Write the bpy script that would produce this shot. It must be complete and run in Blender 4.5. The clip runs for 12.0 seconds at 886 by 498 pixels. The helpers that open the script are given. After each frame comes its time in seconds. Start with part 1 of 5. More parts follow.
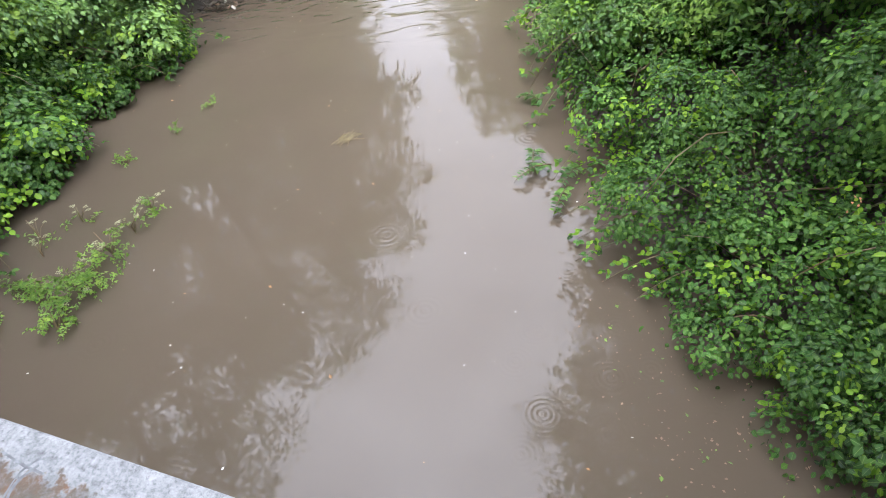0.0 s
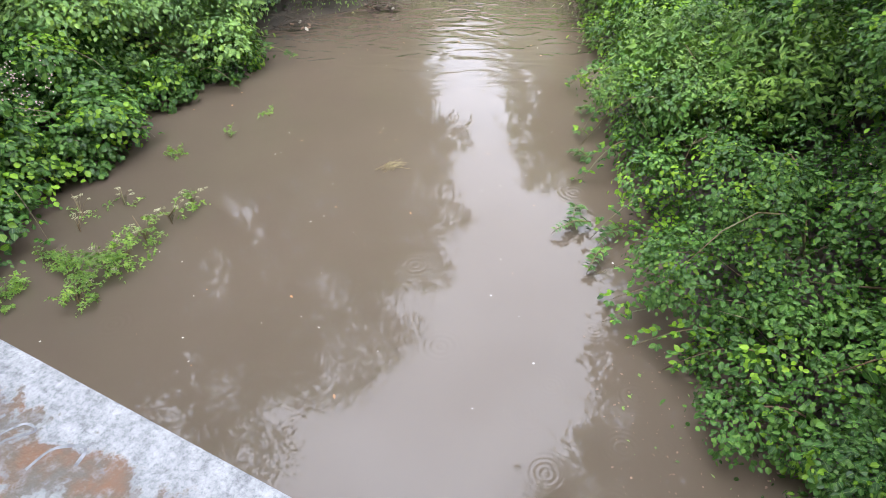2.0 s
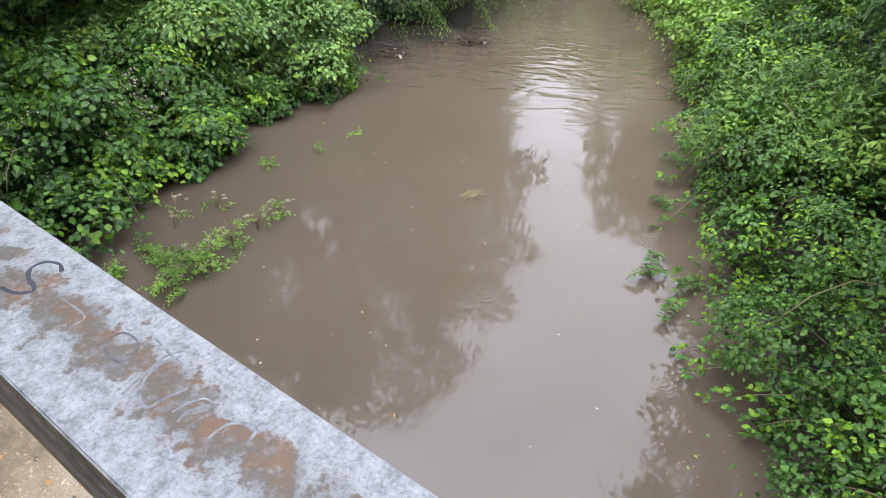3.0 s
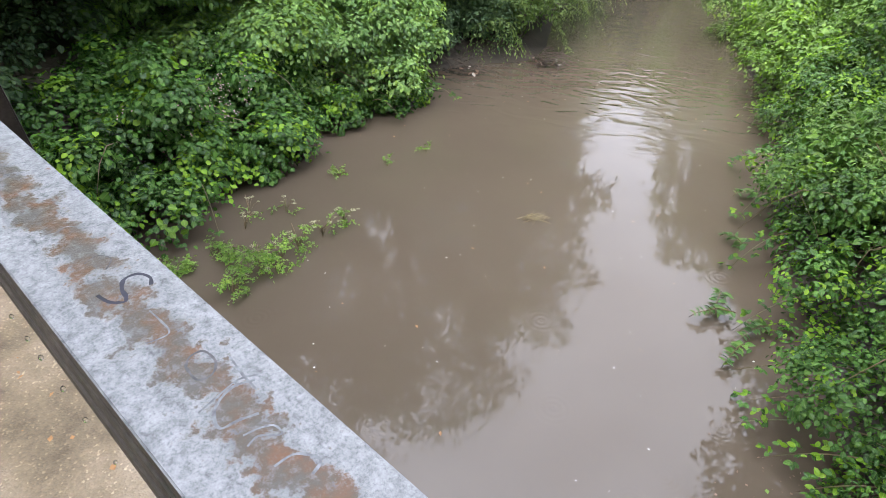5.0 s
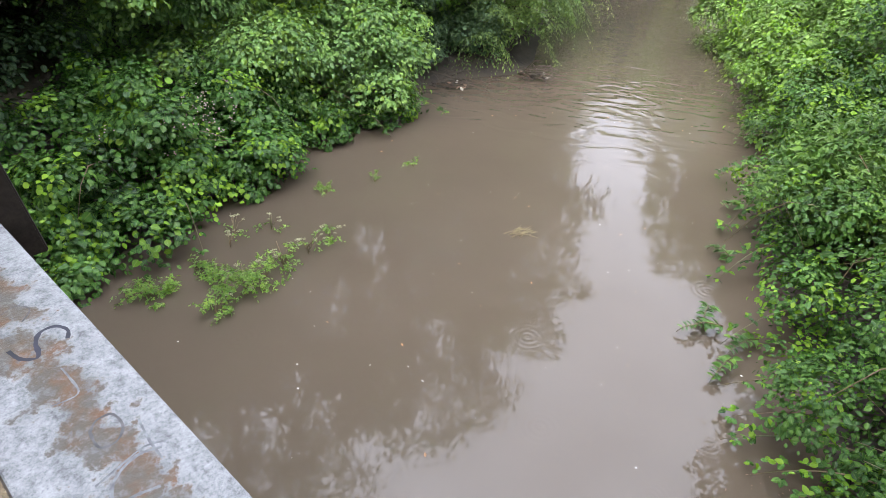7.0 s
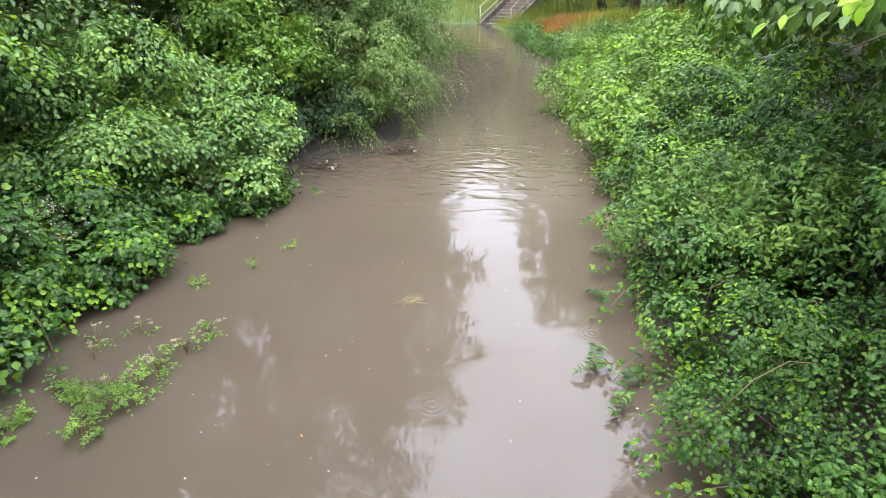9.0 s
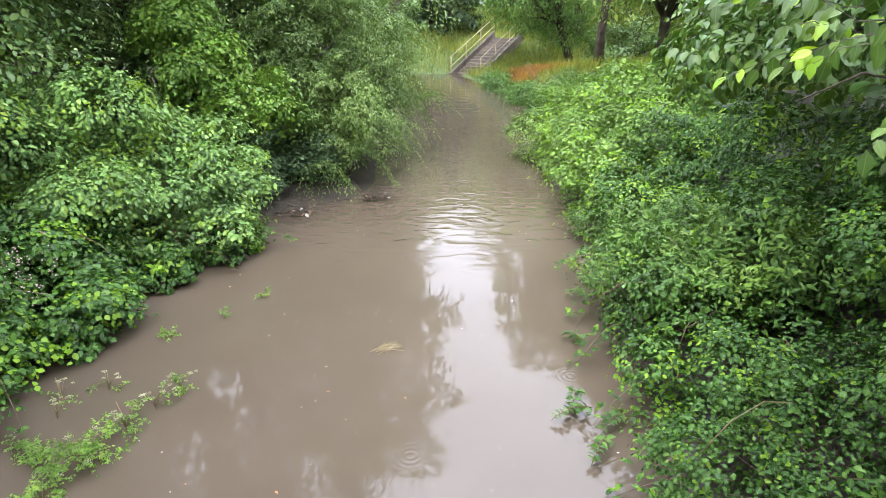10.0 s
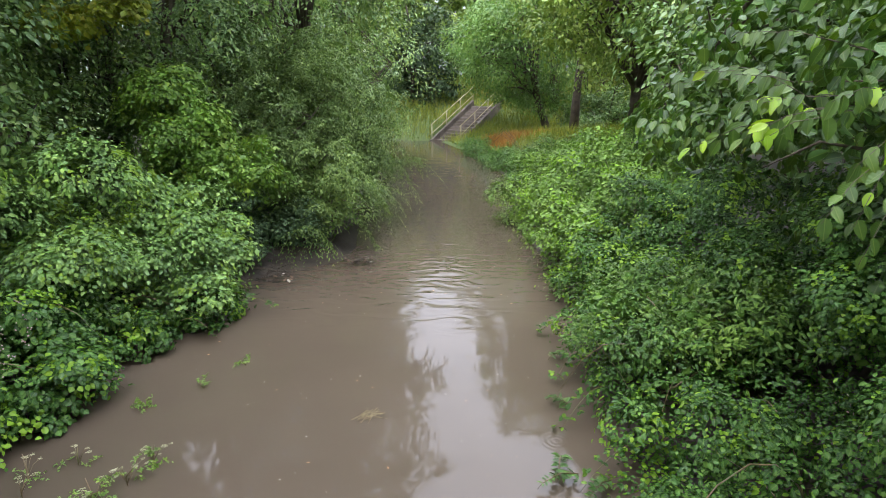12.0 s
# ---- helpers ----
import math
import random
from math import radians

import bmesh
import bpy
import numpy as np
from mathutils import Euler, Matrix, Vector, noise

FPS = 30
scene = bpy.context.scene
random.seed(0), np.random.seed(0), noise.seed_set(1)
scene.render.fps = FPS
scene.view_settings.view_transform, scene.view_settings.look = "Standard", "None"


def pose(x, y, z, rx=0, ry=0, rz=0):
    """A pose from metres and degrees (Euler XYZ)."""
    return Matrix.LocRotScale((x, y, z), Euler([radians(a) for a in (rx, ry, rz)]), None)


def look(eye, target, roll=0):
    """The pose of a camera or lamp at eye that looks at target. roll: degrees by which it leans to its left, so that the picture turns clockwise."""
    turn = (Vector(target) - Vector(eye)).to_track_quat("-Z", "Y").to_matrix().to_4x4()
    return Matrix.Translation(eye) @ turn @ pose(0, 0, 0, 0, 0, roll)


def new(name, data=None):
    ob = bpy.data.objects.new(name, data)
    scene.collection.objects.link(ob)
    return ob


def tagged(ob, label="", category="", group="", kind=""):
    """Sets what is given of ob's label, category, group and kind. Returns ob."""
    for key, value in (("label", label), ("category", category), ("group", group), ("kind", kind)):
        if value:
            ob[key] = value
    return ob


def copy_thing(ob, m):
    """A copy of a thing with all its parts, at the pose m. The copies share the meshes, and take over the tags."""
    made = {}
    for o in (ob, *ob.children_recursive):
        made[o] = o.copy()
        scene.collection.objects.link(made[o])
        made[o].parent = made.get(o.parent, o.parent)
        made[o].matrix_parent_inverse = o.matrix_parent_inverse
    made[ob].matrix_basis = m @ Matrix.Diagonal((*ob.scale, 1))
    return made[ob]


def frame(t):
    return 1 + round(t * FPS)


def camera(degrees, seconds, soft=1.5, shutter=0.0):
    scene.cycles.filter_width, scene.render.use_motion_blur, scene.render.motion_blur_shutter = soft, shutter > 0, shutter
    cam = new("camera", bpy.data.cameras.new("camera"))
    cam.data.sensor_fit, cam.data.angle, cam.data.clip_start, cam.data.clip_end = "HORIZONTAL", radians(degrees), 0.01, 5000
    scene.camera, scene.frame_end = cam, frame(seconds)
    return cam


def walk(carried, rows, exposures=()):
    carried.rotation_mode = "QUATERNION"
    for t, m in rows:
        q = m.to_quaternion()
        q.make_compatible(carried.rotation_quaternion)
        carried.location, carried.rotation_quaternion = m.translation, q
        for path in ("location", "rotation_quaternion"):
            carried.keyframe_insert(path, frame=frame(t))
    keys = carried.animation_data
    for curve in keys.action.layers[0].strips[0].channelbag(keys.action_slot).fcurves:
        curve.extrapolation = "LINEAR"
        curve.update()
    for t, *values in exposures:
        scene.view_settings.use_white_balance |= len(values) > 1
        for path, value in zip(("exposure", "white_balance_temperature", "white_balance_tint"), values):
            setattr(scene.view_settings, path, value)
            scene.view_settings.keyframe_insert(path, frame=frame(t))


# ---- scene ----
cam = camera(73.2, 12.0, 0.85)
PATH = [
    (0, (0.083, 0.033, 3.125), (0.081, 1.486, 1.751), -8.0),
    (0.5, (0.125, 0.063, 3.091), (0.227, 1.499, 1.703), -5.4),
    (1, (0.14, 0.064, 3.062), (0.332, 1.5, 1.683), -3.7),
    (1.5, (0.087, 0.045, 3.072), (0.198, 1.531, 1.738), -2.1),
    (2, (0.071, 0.032, 3.023), (-0.017, 1.589, 1.772), -0.7),
    (2.5, (0.002, -0.01, 3.042), (-0.233, 1.575, 1.845), 0.6),
    (3, (-0.005, -0.014, 3.052), (-0.309, 1.577, 1.878), 0.8),
    (3.2, (-0.001, -0.012, 3.049), (-0.325, 1.584, 1.887), 0.6),
    (4.8, (-0.035, 0.006, 3.077), (-0.508, 1.578, 1.935), 1.3),
    (5, (-0.024, -0.006, 3.085), (-0.522, 1.562, 1.948), 1.5),
    (5.5, (-0.003, 0.009, 3.095), (-0.548, 1.569, 1.969), 1.3),
    (6, (0.023, 0.027, 3.109), (-0.537, 1.589, 1.993), 1.0),
    (6.5, (0.034, 0.048, 3.114), (-0.501, 1.625, 2.007), 0.9),
    (6.7, (0.034, 0.056, 3.112), (-0.483, 1.639, 2.005), 1.0),
    (8.3, (0.037, 0.104, 3.055), (-0.241, 1.812, 2.053), 0.3),
    (8.5, (0.034, 0.102, 3.052), (-0.189, 1.844, 2.095), 0.1),
    (9, (0.013, 0.077, 3.059), (-0.127, 1.864, 2.173), 0.0),
    (9.5, (0.003, 0.077, 3.073), (-0.083, 1.901, 2.257), 0.0),
    (10, (0.002, 0.072, 3.078), (-0.057, 1.925, 2.327), 0.1),
    (10.5, (0.013, 0.052, 3.089), (-0.027, 1.93, 2.401), -0.0),
    (11, (0.017, 0.046, 3.093), (-0.006, 1.945, 2.466), -0.1),
    (11.5, (0.01, 0.045, 3.099), (0.005, 1.959, 2.519), -0.0),
    (12, (0.013, 0.042, 3.104), (0.01, 1.965, 2.551), -0.0),
]
walk(cam, [(t, look(eye, target, roll)) for t, eye, target, roll in PATH], 
     [(0, 2.05), (1.0, 2.25), (1.5, 2.25), (2.5, 1.97), (3, 1.9), (5.5, 1.85), (6.5, 1.87), (8.5, 2.2), (10, 2.33), (10.5, 2.0), (11, 1.76), (12, 1.66)])

# ---- light ----
world = bpy.data.worlds.new("overcast_sky")
scene.world = world
world.use_nodes = True
wn, wl = world.node_tree.nodes, world.node_tree.links
wn.clear()
SUN_EL, SUN_AZ = radians(55), radians(200)
sky = wn.new("ShaderNodeTexSky")
sky.sky_type, sky.sun_disc, sky.sun_elevation, sky.sun_rotation = "NISHITA", False, SUN_EL, SUN_AZ
sky.dust_density = 3.0
cloud_at = wn.new("ShaderNodeTexCoord")
cloud = wn.new("ShaderNodeTexNoise")
cloud.inputs["Scale"].default_value, cloud.inputs["Detail"].default_value = 3.2, 4.0
cloud_ramp = wn.new("ShaderNodeValToRGB")
cloud_ramp.color_ramp.elements[0].position, cloud_ramp.color_ramp.elements[0].color = 0.3, (7.6, 8.0, 9.6, 1)
cloud_ramp.color_ramp.elements[1].position, cloud_ramp.color_ramp.elements[1].color = 0.7, (13.3, 13.85, 16.1, 1)
cover = wn.new("ShaderNodeMix")
cover.data_type = "RGBA"
cover.inputs["Factor"].default_value = 0.88
back = wn.new("ShaderNodeBackground")
back.inputs["Strength"].default_value = 0.15
wout = wn.new("ShaderNodeOutputWorld")
wl.new(cloud_at.outputs["Generated"], cloud.inputs["Vector"])
wl.new(cloud.outputs["Fac"], cloud_ramp.inputs["Fac"])
wl.new(sky.outputs["Color"], cover.inputs["A"])
# an overcast sky is about three times as bright overhead as at the horizon
height = wn.new("ShaderNodeSeparateXYZ")
wl.new(cloud_at.outputs["Generated"], height.inputs["Vector"])
zenith = wn.new("ShaderNodeMapRange")
for key, value in (("From Min", 0.0), ("From Max", 1.0), ("To Min", 0.14), ("To Max", 1.52)):
    zenith.inputs[key].default_value = value
wl.new(height.outputs["Z"], zenith.inputs["Value"])
grade = wn.new("ShaderNodeMix")
grade.data_type, grade.blend_type = "RGBA", "MULTIPLY"
grade.inputs["Factor"].default_value = 1.0
wl.new(cloud_ramp.outputs["Color"], grade.inputs["A"])
wl.new(zenith.outputs["Result"], grade.inputs["B"])
wl.new(grade.outputs["Result"], cover.inputs["B"])
wl.new(cover.outputs["Result"], back.inputs["Color"])
wl.new(back.outputs["Background"], wout.inputs["Surface"])
sun = new("sun", bpy.data.lights.new("sun", "SUN"))
sun.data.energy, sun.data.angle, sun.data.color = 0.8, radians(35), (1.0, 0.97, 0.92)
sun.matrix_world = look((0, 0, 40), (0 - 40 / math.tan(SUN_EL) * math.sin(SUN_AZ), -40 / math.tan(SUN_EL) * math.cos(SUN_AZ), 0))


# ---- materials ----
def material(name):
    mat = bpy.data.materials.new(name)
    mat.use_nodes = True
    nt = mat.node_tree
    nt.nodes.clear()
    out = nt.nodes.new("ShaderNodeOutputMaterial")
    bsdf = nt.nodes.new("ShaderNodeBsdfPrincipled")
    nt.links.new(bsdf.outputs["BSDF"], out.inputs["Surface"])
    return mat, nt, bsdf, out


def node(nt, kind, **values):
    n = nt.nodes.new(kind)
    for key, value in values.items():
        n.inputs[key.replace("_", " ")].default_value = value
    return n


def ramp(nt, fac, *stops):
    n = nt.nodes.new("ShaderNodeValToRGB")
    el = n.color_ramp.elements
    while len(el) < len(stops):
        el.new(0.5)
    for e, (at, colour) in zip(el, stops):
        e.position, e.color = at, (*colour, 1)
    nt.links.new(fac, n.inputs["Fac"])
    return n.outputs["Color"]


def mixed(nt, fac, a, b, blend="MIX"):
    n = nt.nodes.new("ShaderNodeMix")
    n.data_type, n.blend_type = "RGBA", blend
    for socket, value in (("Factor", fac), ("A", a), ("B", b)):
        if isinstance(value, (int, float)):
            n.inputs[socket].default_value = value
        elif isinstance(value, tuple):
            n.inputs[socket].default_value = (*value, 1)
        else:
            nt.links.new(value, n.inputs[socket])
    return n.outputs["Result"]


def noise_at(nt, scale, detail=3.0, rough=0.5, coord="Object"):
    tc = nt.nodes.new("ShaderNodeTexCoord")
    n = node(nt, "ShaderNodeTexNoise", Scale=scale, Detail=detail, Roughness=rough)
    nt.links.new(tc.outputs[coord], n.inputs["Vector"])
    return n.outputs["Fac"]


def math_node(nt, op, a, b=0.0, c=0.0):
    n = nt.nodes.new("ShaderNodeMath")
    n.operation = op
    for i, value in enumerate((a, b, c)):
        if isinstance(value, (int, float)):
            n.inputs[i].default_value = value
        else:
            nt.links.new(value, n.inputs[i])
    return n.outputs[0]


def bump(nt, height, strength, distance, bsdf, normal=None):
    n = node(nt, "ShaderNodeBump", Strength=strength, Distance=distance)
    nt.links.new(height, n.inputs["Height"])
    if normal is not None:
        nt.links.new(normal, n.inputs["Normal"])
    if bsdf is not None:
        nt.links.new(n.outputs["Normal"], bsdf.inputs["Normal"])
    return n.outputs["Normal"]


def leaf_material(name, dark, mid, light, gloss=0.36, through_light=0.3, patch=1.3, veins=0.5):
    """Leaf blade: each leaf differs a little, whole boughs differ in tone, the midrib is paler."""
    mat, nt, bsdf, out = material(name)
    geo = nt.nodes.new("ShaderNodeNewGeometry")
    own = ramp(nt, geo.outputs["Random Per Island"], (0.0, dark), (0.55, mid), (1.0, light))
    bough = noise_at(nt, patch, 3.0)
    tone = ramp(nt, bough, (0.32, (0.55, 0.6, 0.55)), (0.68, (1.35, 1.28, 1.15)))
    colour = mixed(nt, 1.0, own, tone, "MULTIPLY")
    uv = nt.nodes.new("ShaderNodeUVMap")
    uv.uv_map = "leaf"
    sep = nt.nodes.new("ShaderNodeSeparateXYZ")
    nt.links.new(uv.outputs["UV"], sep.inputs["Vector"])
    side = math_node(nt, "ABSOLUTE", math_node(nt, "SUBTRACT", sep.outputs["X"], 0.5))
    rib = math_node(nt, "LESS_THAN", side, 0.035)
    vein = math_node(nt, "SINE", math_node(nt, "MULTIPLY", math_node(nt, "SUBTRACT", sep.outputs["Y"], math_node(nt, "MULTIPLY", side, 0.9)), 58.0))
    colour = mixed(nt, math_node(nt, "MULTIPLY", rib, 0.35), colour, mixed(nt, 0.5, light, (0.3, 0.36, 0.12)))
    nt.links.new(colour, bsdf.inputs["Base Color"])
    bsdf.inputs["Roughness"].default_value = gloss
    bsdf.inputs["Specular IOR Level"].default_value = 0.38
    bsdf.inputs["IOR"].default_value = 1.5
    bump(nt, vein, veins, 0.0015, bsdf)
    trans = nt.nodes.new("ShaderNodeBsdfTranslucent")
    nt.links.new(mixed(nt, 1.0, colour, (1.25, 1.35, 0.5), "MULTIPLY"), trans.inputs["Color"])
    mix = node(nt, "ShaderNodeMixShader", Fac=through_light)
    nt.links.new(bsdf.outputs["BSDF"], mix.inputs[1])
    nt.links.new(trans.outputs["BSDF"], mix.inputs[2])
    nt.links.new(mix.outputs["Shader"], out.inputs["Surface"])
    return mat


def plain(name, low, high, scale=6.0, rough=0.8, relief=0.3, fine=60.0, metal=0.0):
    """Two scales of tone over one colour range, with fine relief."""
    mat, nt, bsdf, out = material(name)
    a = ramp(nt, noise_at(nt, scale, 5.0), (0.3, low), (0.7, high))
    b = ramp(nt, noise_at(nt, fine, 4.0), (0.3, (0.75, 0.75, 0.75)), (0.7, (1.2, 1.2, 1.2)))
    nt.links.new(mixed(nt, 1.0, a, b, "MULTIPLY"), bsdf.inputs["Base Color"])
    bsdf.inputs["Roughness"].default_value, bsdf.inputs["Metallic"].default_value = rough, metal
    bump(nt, noise_at(nt, fine, 4.0), relief, 0.01, bsdf)
    return mat


M_BRAMBLE = leaf_material("bramble_leaf", (0.031, 0.079, 0.020), (0.056, 0.142, 0.028), (0.107, 0.219, 0.041), 0.24, 0.10, 1.5)
M_BRAMBLE_YOUNG = leaf_material("young_bramble_leaf", (0.119, 0.241, 0.019), (0.171, 0.330, 0.028), (0.225, 0.374, 0.047), 0.27, 0.25, 1.5)
M_DOGWOOD = leaf_material("dogwood_leaf", (0.091, 0.185, 0.065), (0.166, 0.305, 0.085), (0.272, 0.435, 0.113), 0.29, 0.13, 1.1)
M_DOGWOOD_YOUNG = leaf_material("young_dogwood_leaf", (0.155, 0.271, 0.036), (0.218, 0.347, 0.046), (0.279, 0.408, 0.062), 0.4, 0.35, 1.1)
M_WILLOW = leaf_material("willow_leaf", (0.060, 0.116, 0.033), (0.111, 0.185, 0.047), (0.183, 0.267, 0.081), 0.5, 0.25, 0.8, 0.1)
M_HORNBEAM = leaf_material("hornbeam_leaf", (0.027, 0.070, 0.015), (0.047, 0.116, 0.020), (0.083, 0.166, 0.024), 0.36, 0.16, 1.2, 0.3)
M_HORNBEAM_YOUNG = leaf_material("young_hornbeam_leaf", (0.154, 0.298, 0.018), (0.223, 0.376, 0.028), (0.306, 0.420, 0.047), 0.25, 0.29, 1.2, 0.3)
M_HORNBEAM_MID = leaf_material("full_grown_hornbeam_leaf", (0.035, 0.081, 0.010), (0.055, 0.116, 0.014), (0.087, 0.156, 0.017), 0.34, 0.2, 1.2, 0.3)
M_NETTLE = leaf_material("nettle_leaf", (0.049, 0.123, 0.028), (0.085, 0.190, 0.037), (0.141, 0.258, 0.047), 0.36, 0.14, 1.5)
M_HERB = leaf_material("herb_leaf", (0.078, 0.155, 0.030), (0.132, 0.252, 0.044), (0.205, 0.335, 0.064), 0.33, 0.18, 0.9)
M_TREE = leaf_material("tree_leaf", (0.088, 0.172, 0.066), (0.154, 0.263, 0.091), (0.260, 0.371, 0.113), 0.36, 0.16, 0.5, 0.1)
M_ASH = leaf_material("pale_tree_leaf", (0.102, 0.180, 0.036), (0.169, 0.252, 0.050), (0.244, 0.324, 0.066), 0.55, 0.20, 0.5, 0.1)
M_THORN = leaf_material("hawthorn_leaf", (0.056, 0.112, 0.031), (0.098, 0.182, 0.048), (0.154, 0.252, 0.067), 0.4, 0.12, 0.8, 0.1)
M_PINNATE = leaf_material("pinnate_tree_leaf", (0.090, 0.180, 0.054), (0.144, 0.264, 0.078), (0.228, 0.360, 0.108), 0.45, 0.25, 0.5, 0.1)
M_MAPLESHRUB = leaf_material("maple_shrub_leaf", (0.085, 0.18, 0.03), (0.14, 0.27, 0.042), (0.21, 0.34, 0.06), 0.4, 0.24, 0.9, 0.2)
M_MAPLE = leaf_material("maple_leaf", (0.222, 0.291, 0.025), (0.330, 0.380, 0.036), (0.441, 0.438, 0.061), 0.36, 0.25, 0.9, 0.2)
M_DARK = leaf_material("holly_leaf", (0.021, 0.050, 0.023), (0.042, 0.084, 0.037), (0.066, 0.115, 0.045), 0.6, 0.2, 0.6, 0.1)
M_WEED = leaf_material("water_weed_leaf", (0.102, 0.228, 0.036), (0.180, 0.330, 0.054), (0.300, 0.432, 0.096), 0.32, 0.22, 3.0)
M_GRASS = leaf_material("grass_blade", (0.141, 0.190, 0.028), (0.226, 0.269, 0.042), (0.354, 0.337, 0.075), 0.41, 0.22, 0.7, 0.0)
M_DRYGRASS = leaf_material("rusty_grass_blade", (0.282, 0.134, 0.033), (0.382, 0.168, 0.042), (0.466, 0.224, 0.066), 0.51, 0.18, 0.9, 0.0)
M_STRAW = plain("dry_straw", (0.3, 0.23, 0.11), (0.42, 0.34, 0.18), 8.0, 0.7)
M_BARK = plain("bark", (0.035, 0.026, 0.018), (0.085, 0.065, 0.045), 5.0, 0.85, 0.6, 40.0)
M_CANE = plain("bramble_cane", (0.09, 0.11, 0.03), (0.17, 0.09, 0.05), 3.0, 0.5)
M_FLOWER = plain("pale_seed_head", (0.3, 0.31, 0.15), (0.5, 0.48, 0.32), 12.0, 0.7)
M_DEADLEAF = plain("fallen_leaf", (0.2, 0.1, 0.03), (0.42, 0.2, 0.07), 9.0, 0.5)
M_SCRAP = plain("plant_scrap", (0.11, 0.062, 0.04), (0.27, 0.17, 0.11), 14.0, 0.6)
M_FLECK = plain("pale_petal", (0.45, 0.42, 0.36), (0.65, 0.62, 0.55), 9.0, 0.5)
M_SOIL = plain("bank_soil", (0.022, 0.018, 0.013), (0.06, 0.048, 0.03), 2.0, 0.9, 0.6, 22.0)
M_TIMBER = plain("weathered_timber", (0.04, 0.033, 0.027), (0.125, 0.1, 0.08), 7.0, 0.7, 0.5, 50.0)
M_FENCE = plain("wet_dark_timber", (0.014, 0.011, 0.009), (0.04, 0.03, 0.024), 6.0, 0.9, 0.5, 45.0)
M_CONCRETE = plain("old_concrete", (0.11, 0.09, 0.08), (0.2, 0.165, 0.145), 1.6, 0.8, 0.4, 25.0)
M_PAINTRAIL = plain("pale_painted_tube", (0.36, 0.31, 0.19), (0.48, 0.42, 0.27), 3.0, 0.5, 0.1)

M_MOSS = plain("mossy_stone", (0.075, 0.085, 0.03), (0.2, 0.185, 0.13), 22.0, 0.85, 0.7, 90.0)

# ground: grass on top of the banks, mud near the water
M_GROUND, nt, bsdf, out = material("bank_ground")
mud = ramp(nt, noise_at(nt, 2.2, 5.0), (0.3, (0.02, 0.016, 0.011)), (0.7, (0.055, 0.042, 0.028)))
turf = ramp(nt, noise_at(nt, 7.0, 5.0), (0.3, (0.05, 0.085, 0.02)), (0.7, (0.11, 0.15, 0.04)))
geo = nt.nodes.new("ShaderNodeNewGeometry")
gsep = nt.nodes.new("ShaderNodeSeparateXYZ")
nt.links.new(geo.outputs["Position"], gsep.inputs["Vector"])
far_part = nt.nodes.new("ShaderNodeMapRange")
far_part.inputs["From Min"].default_value, far_part.inputs["From Max"].default_value = 21.0, 25.0
nt.links.new(gsep.outputs["Y"], far_part.inputs["Value"])
nt.links.new(mixed(nt, far_part.outputs["Result"], mud, turf), bsdf.inputs["Base Color"])
bsdf.inputs["Roughness"].default_value = 0.85
bump(nt, noise_at(nt, 18.0, 6.0), 0.6, 0.04, bsdf)

# river in flood: silt-laden water with faint swell, a riffle and rings from rain drops
M_WATER, nt, bsdf, out = material("silty_water")
tc = nt.nodes.new("ShaderNodeTexCoord")
silt = ramp(nt, noise_at(nt, 0.35, 4.0), (0.3, (0.083, 0.064, 0.046)), (0.7, (0.101, 0.078, 0.056)))
nt.links.new(silt, bsdf.inputs["Base Color"])
bsdf.inputs["Roughness"].default_value = 0.03
bsdf.inputs["IOR"].default_value = 1.37
stretch = nt.nodes.new("ShaderNodeMapping")
stretch.inputs["Scale"].default_value = (1.0, 1.5, 1.0)
nt.links.new(tc.outputs["Object"], stretch.inputs["Vector"])
swell = node(nt, "ShaderNodeTexNoise", Scale=1.2, Detail=1.0)
nt.links.new(stretch.outputs["Vector"], swell.inputs["Vector"])
chop = node(nt, "ShaderNodeTexNoise", Scale=1.0, Detail=1.2, Distortion=1.1)
crest = nt.nodes.new("ShaderNodeMapping")
crest.inputs["Scale"].default_value = (1.9, 3.4, 1.0)
nt.links.new(tc.outputs["Object"], crest.inputs["Vector"])
nt.links.new(crest.outputs["Vector"], chop.inputs["Vector"])
wsep = nt.nodes.new("ShaderNodeSeparateXYZ")
nt.links.new(tc.outputs["Object"], wsep.inputs["Vector"])
# the current quickens beyond the bend in the bank
quick = nt.nodes.new("ShaderNodeMapRange")
quick.interpolation_type = "SMOOTHSTEP"
for key, value in (("From Min", 6.4), ("From Max", 8.2), ("To Min", 0.04), ("To Max", 1.0)):
    quick.inputs[key].default_value = value
nt.links.new(wsep.outputs["Y"], quick.inputs["Value"])
calm = nt.nodes.new("ShaderNodeMapRange")
calm.interpolation_type = "SMOOTHSTEP"
for key, value in (("From Min", 8.6), ("From Max", 12.0), ("To Min", 1.0), ("To Max", 0.5)):
    calm.inputs[key].default_value = value
nt.links.new(wsep.outputs["Y"], calm.inputs["Value"])
stir = math_node(nt, "MULTIPLY", quick.outputs["Result"], calm.outputs["Result"])
drops = node(nt, "ShaderNodeTexVoronoi", Scale=0.9, Randomness=1.0)
drops.voronoi_dimensions = "2D"
nt.links.new(tc.outputs["Object"], drops.inputs["Vector"])
ring = math_node(nt, "SINE", math_node(nt, "MULTIPLY", drops.outputs["Distance"], 150.0))
fade = nt.nodes.new("ShaderNodeMapRange")
for key, value in (("From Min", 0.02), ("From Max", 0.16), ("To Min", 1.0), ("To Max", 0.0)):
    fade.inputs[key].default_value = value
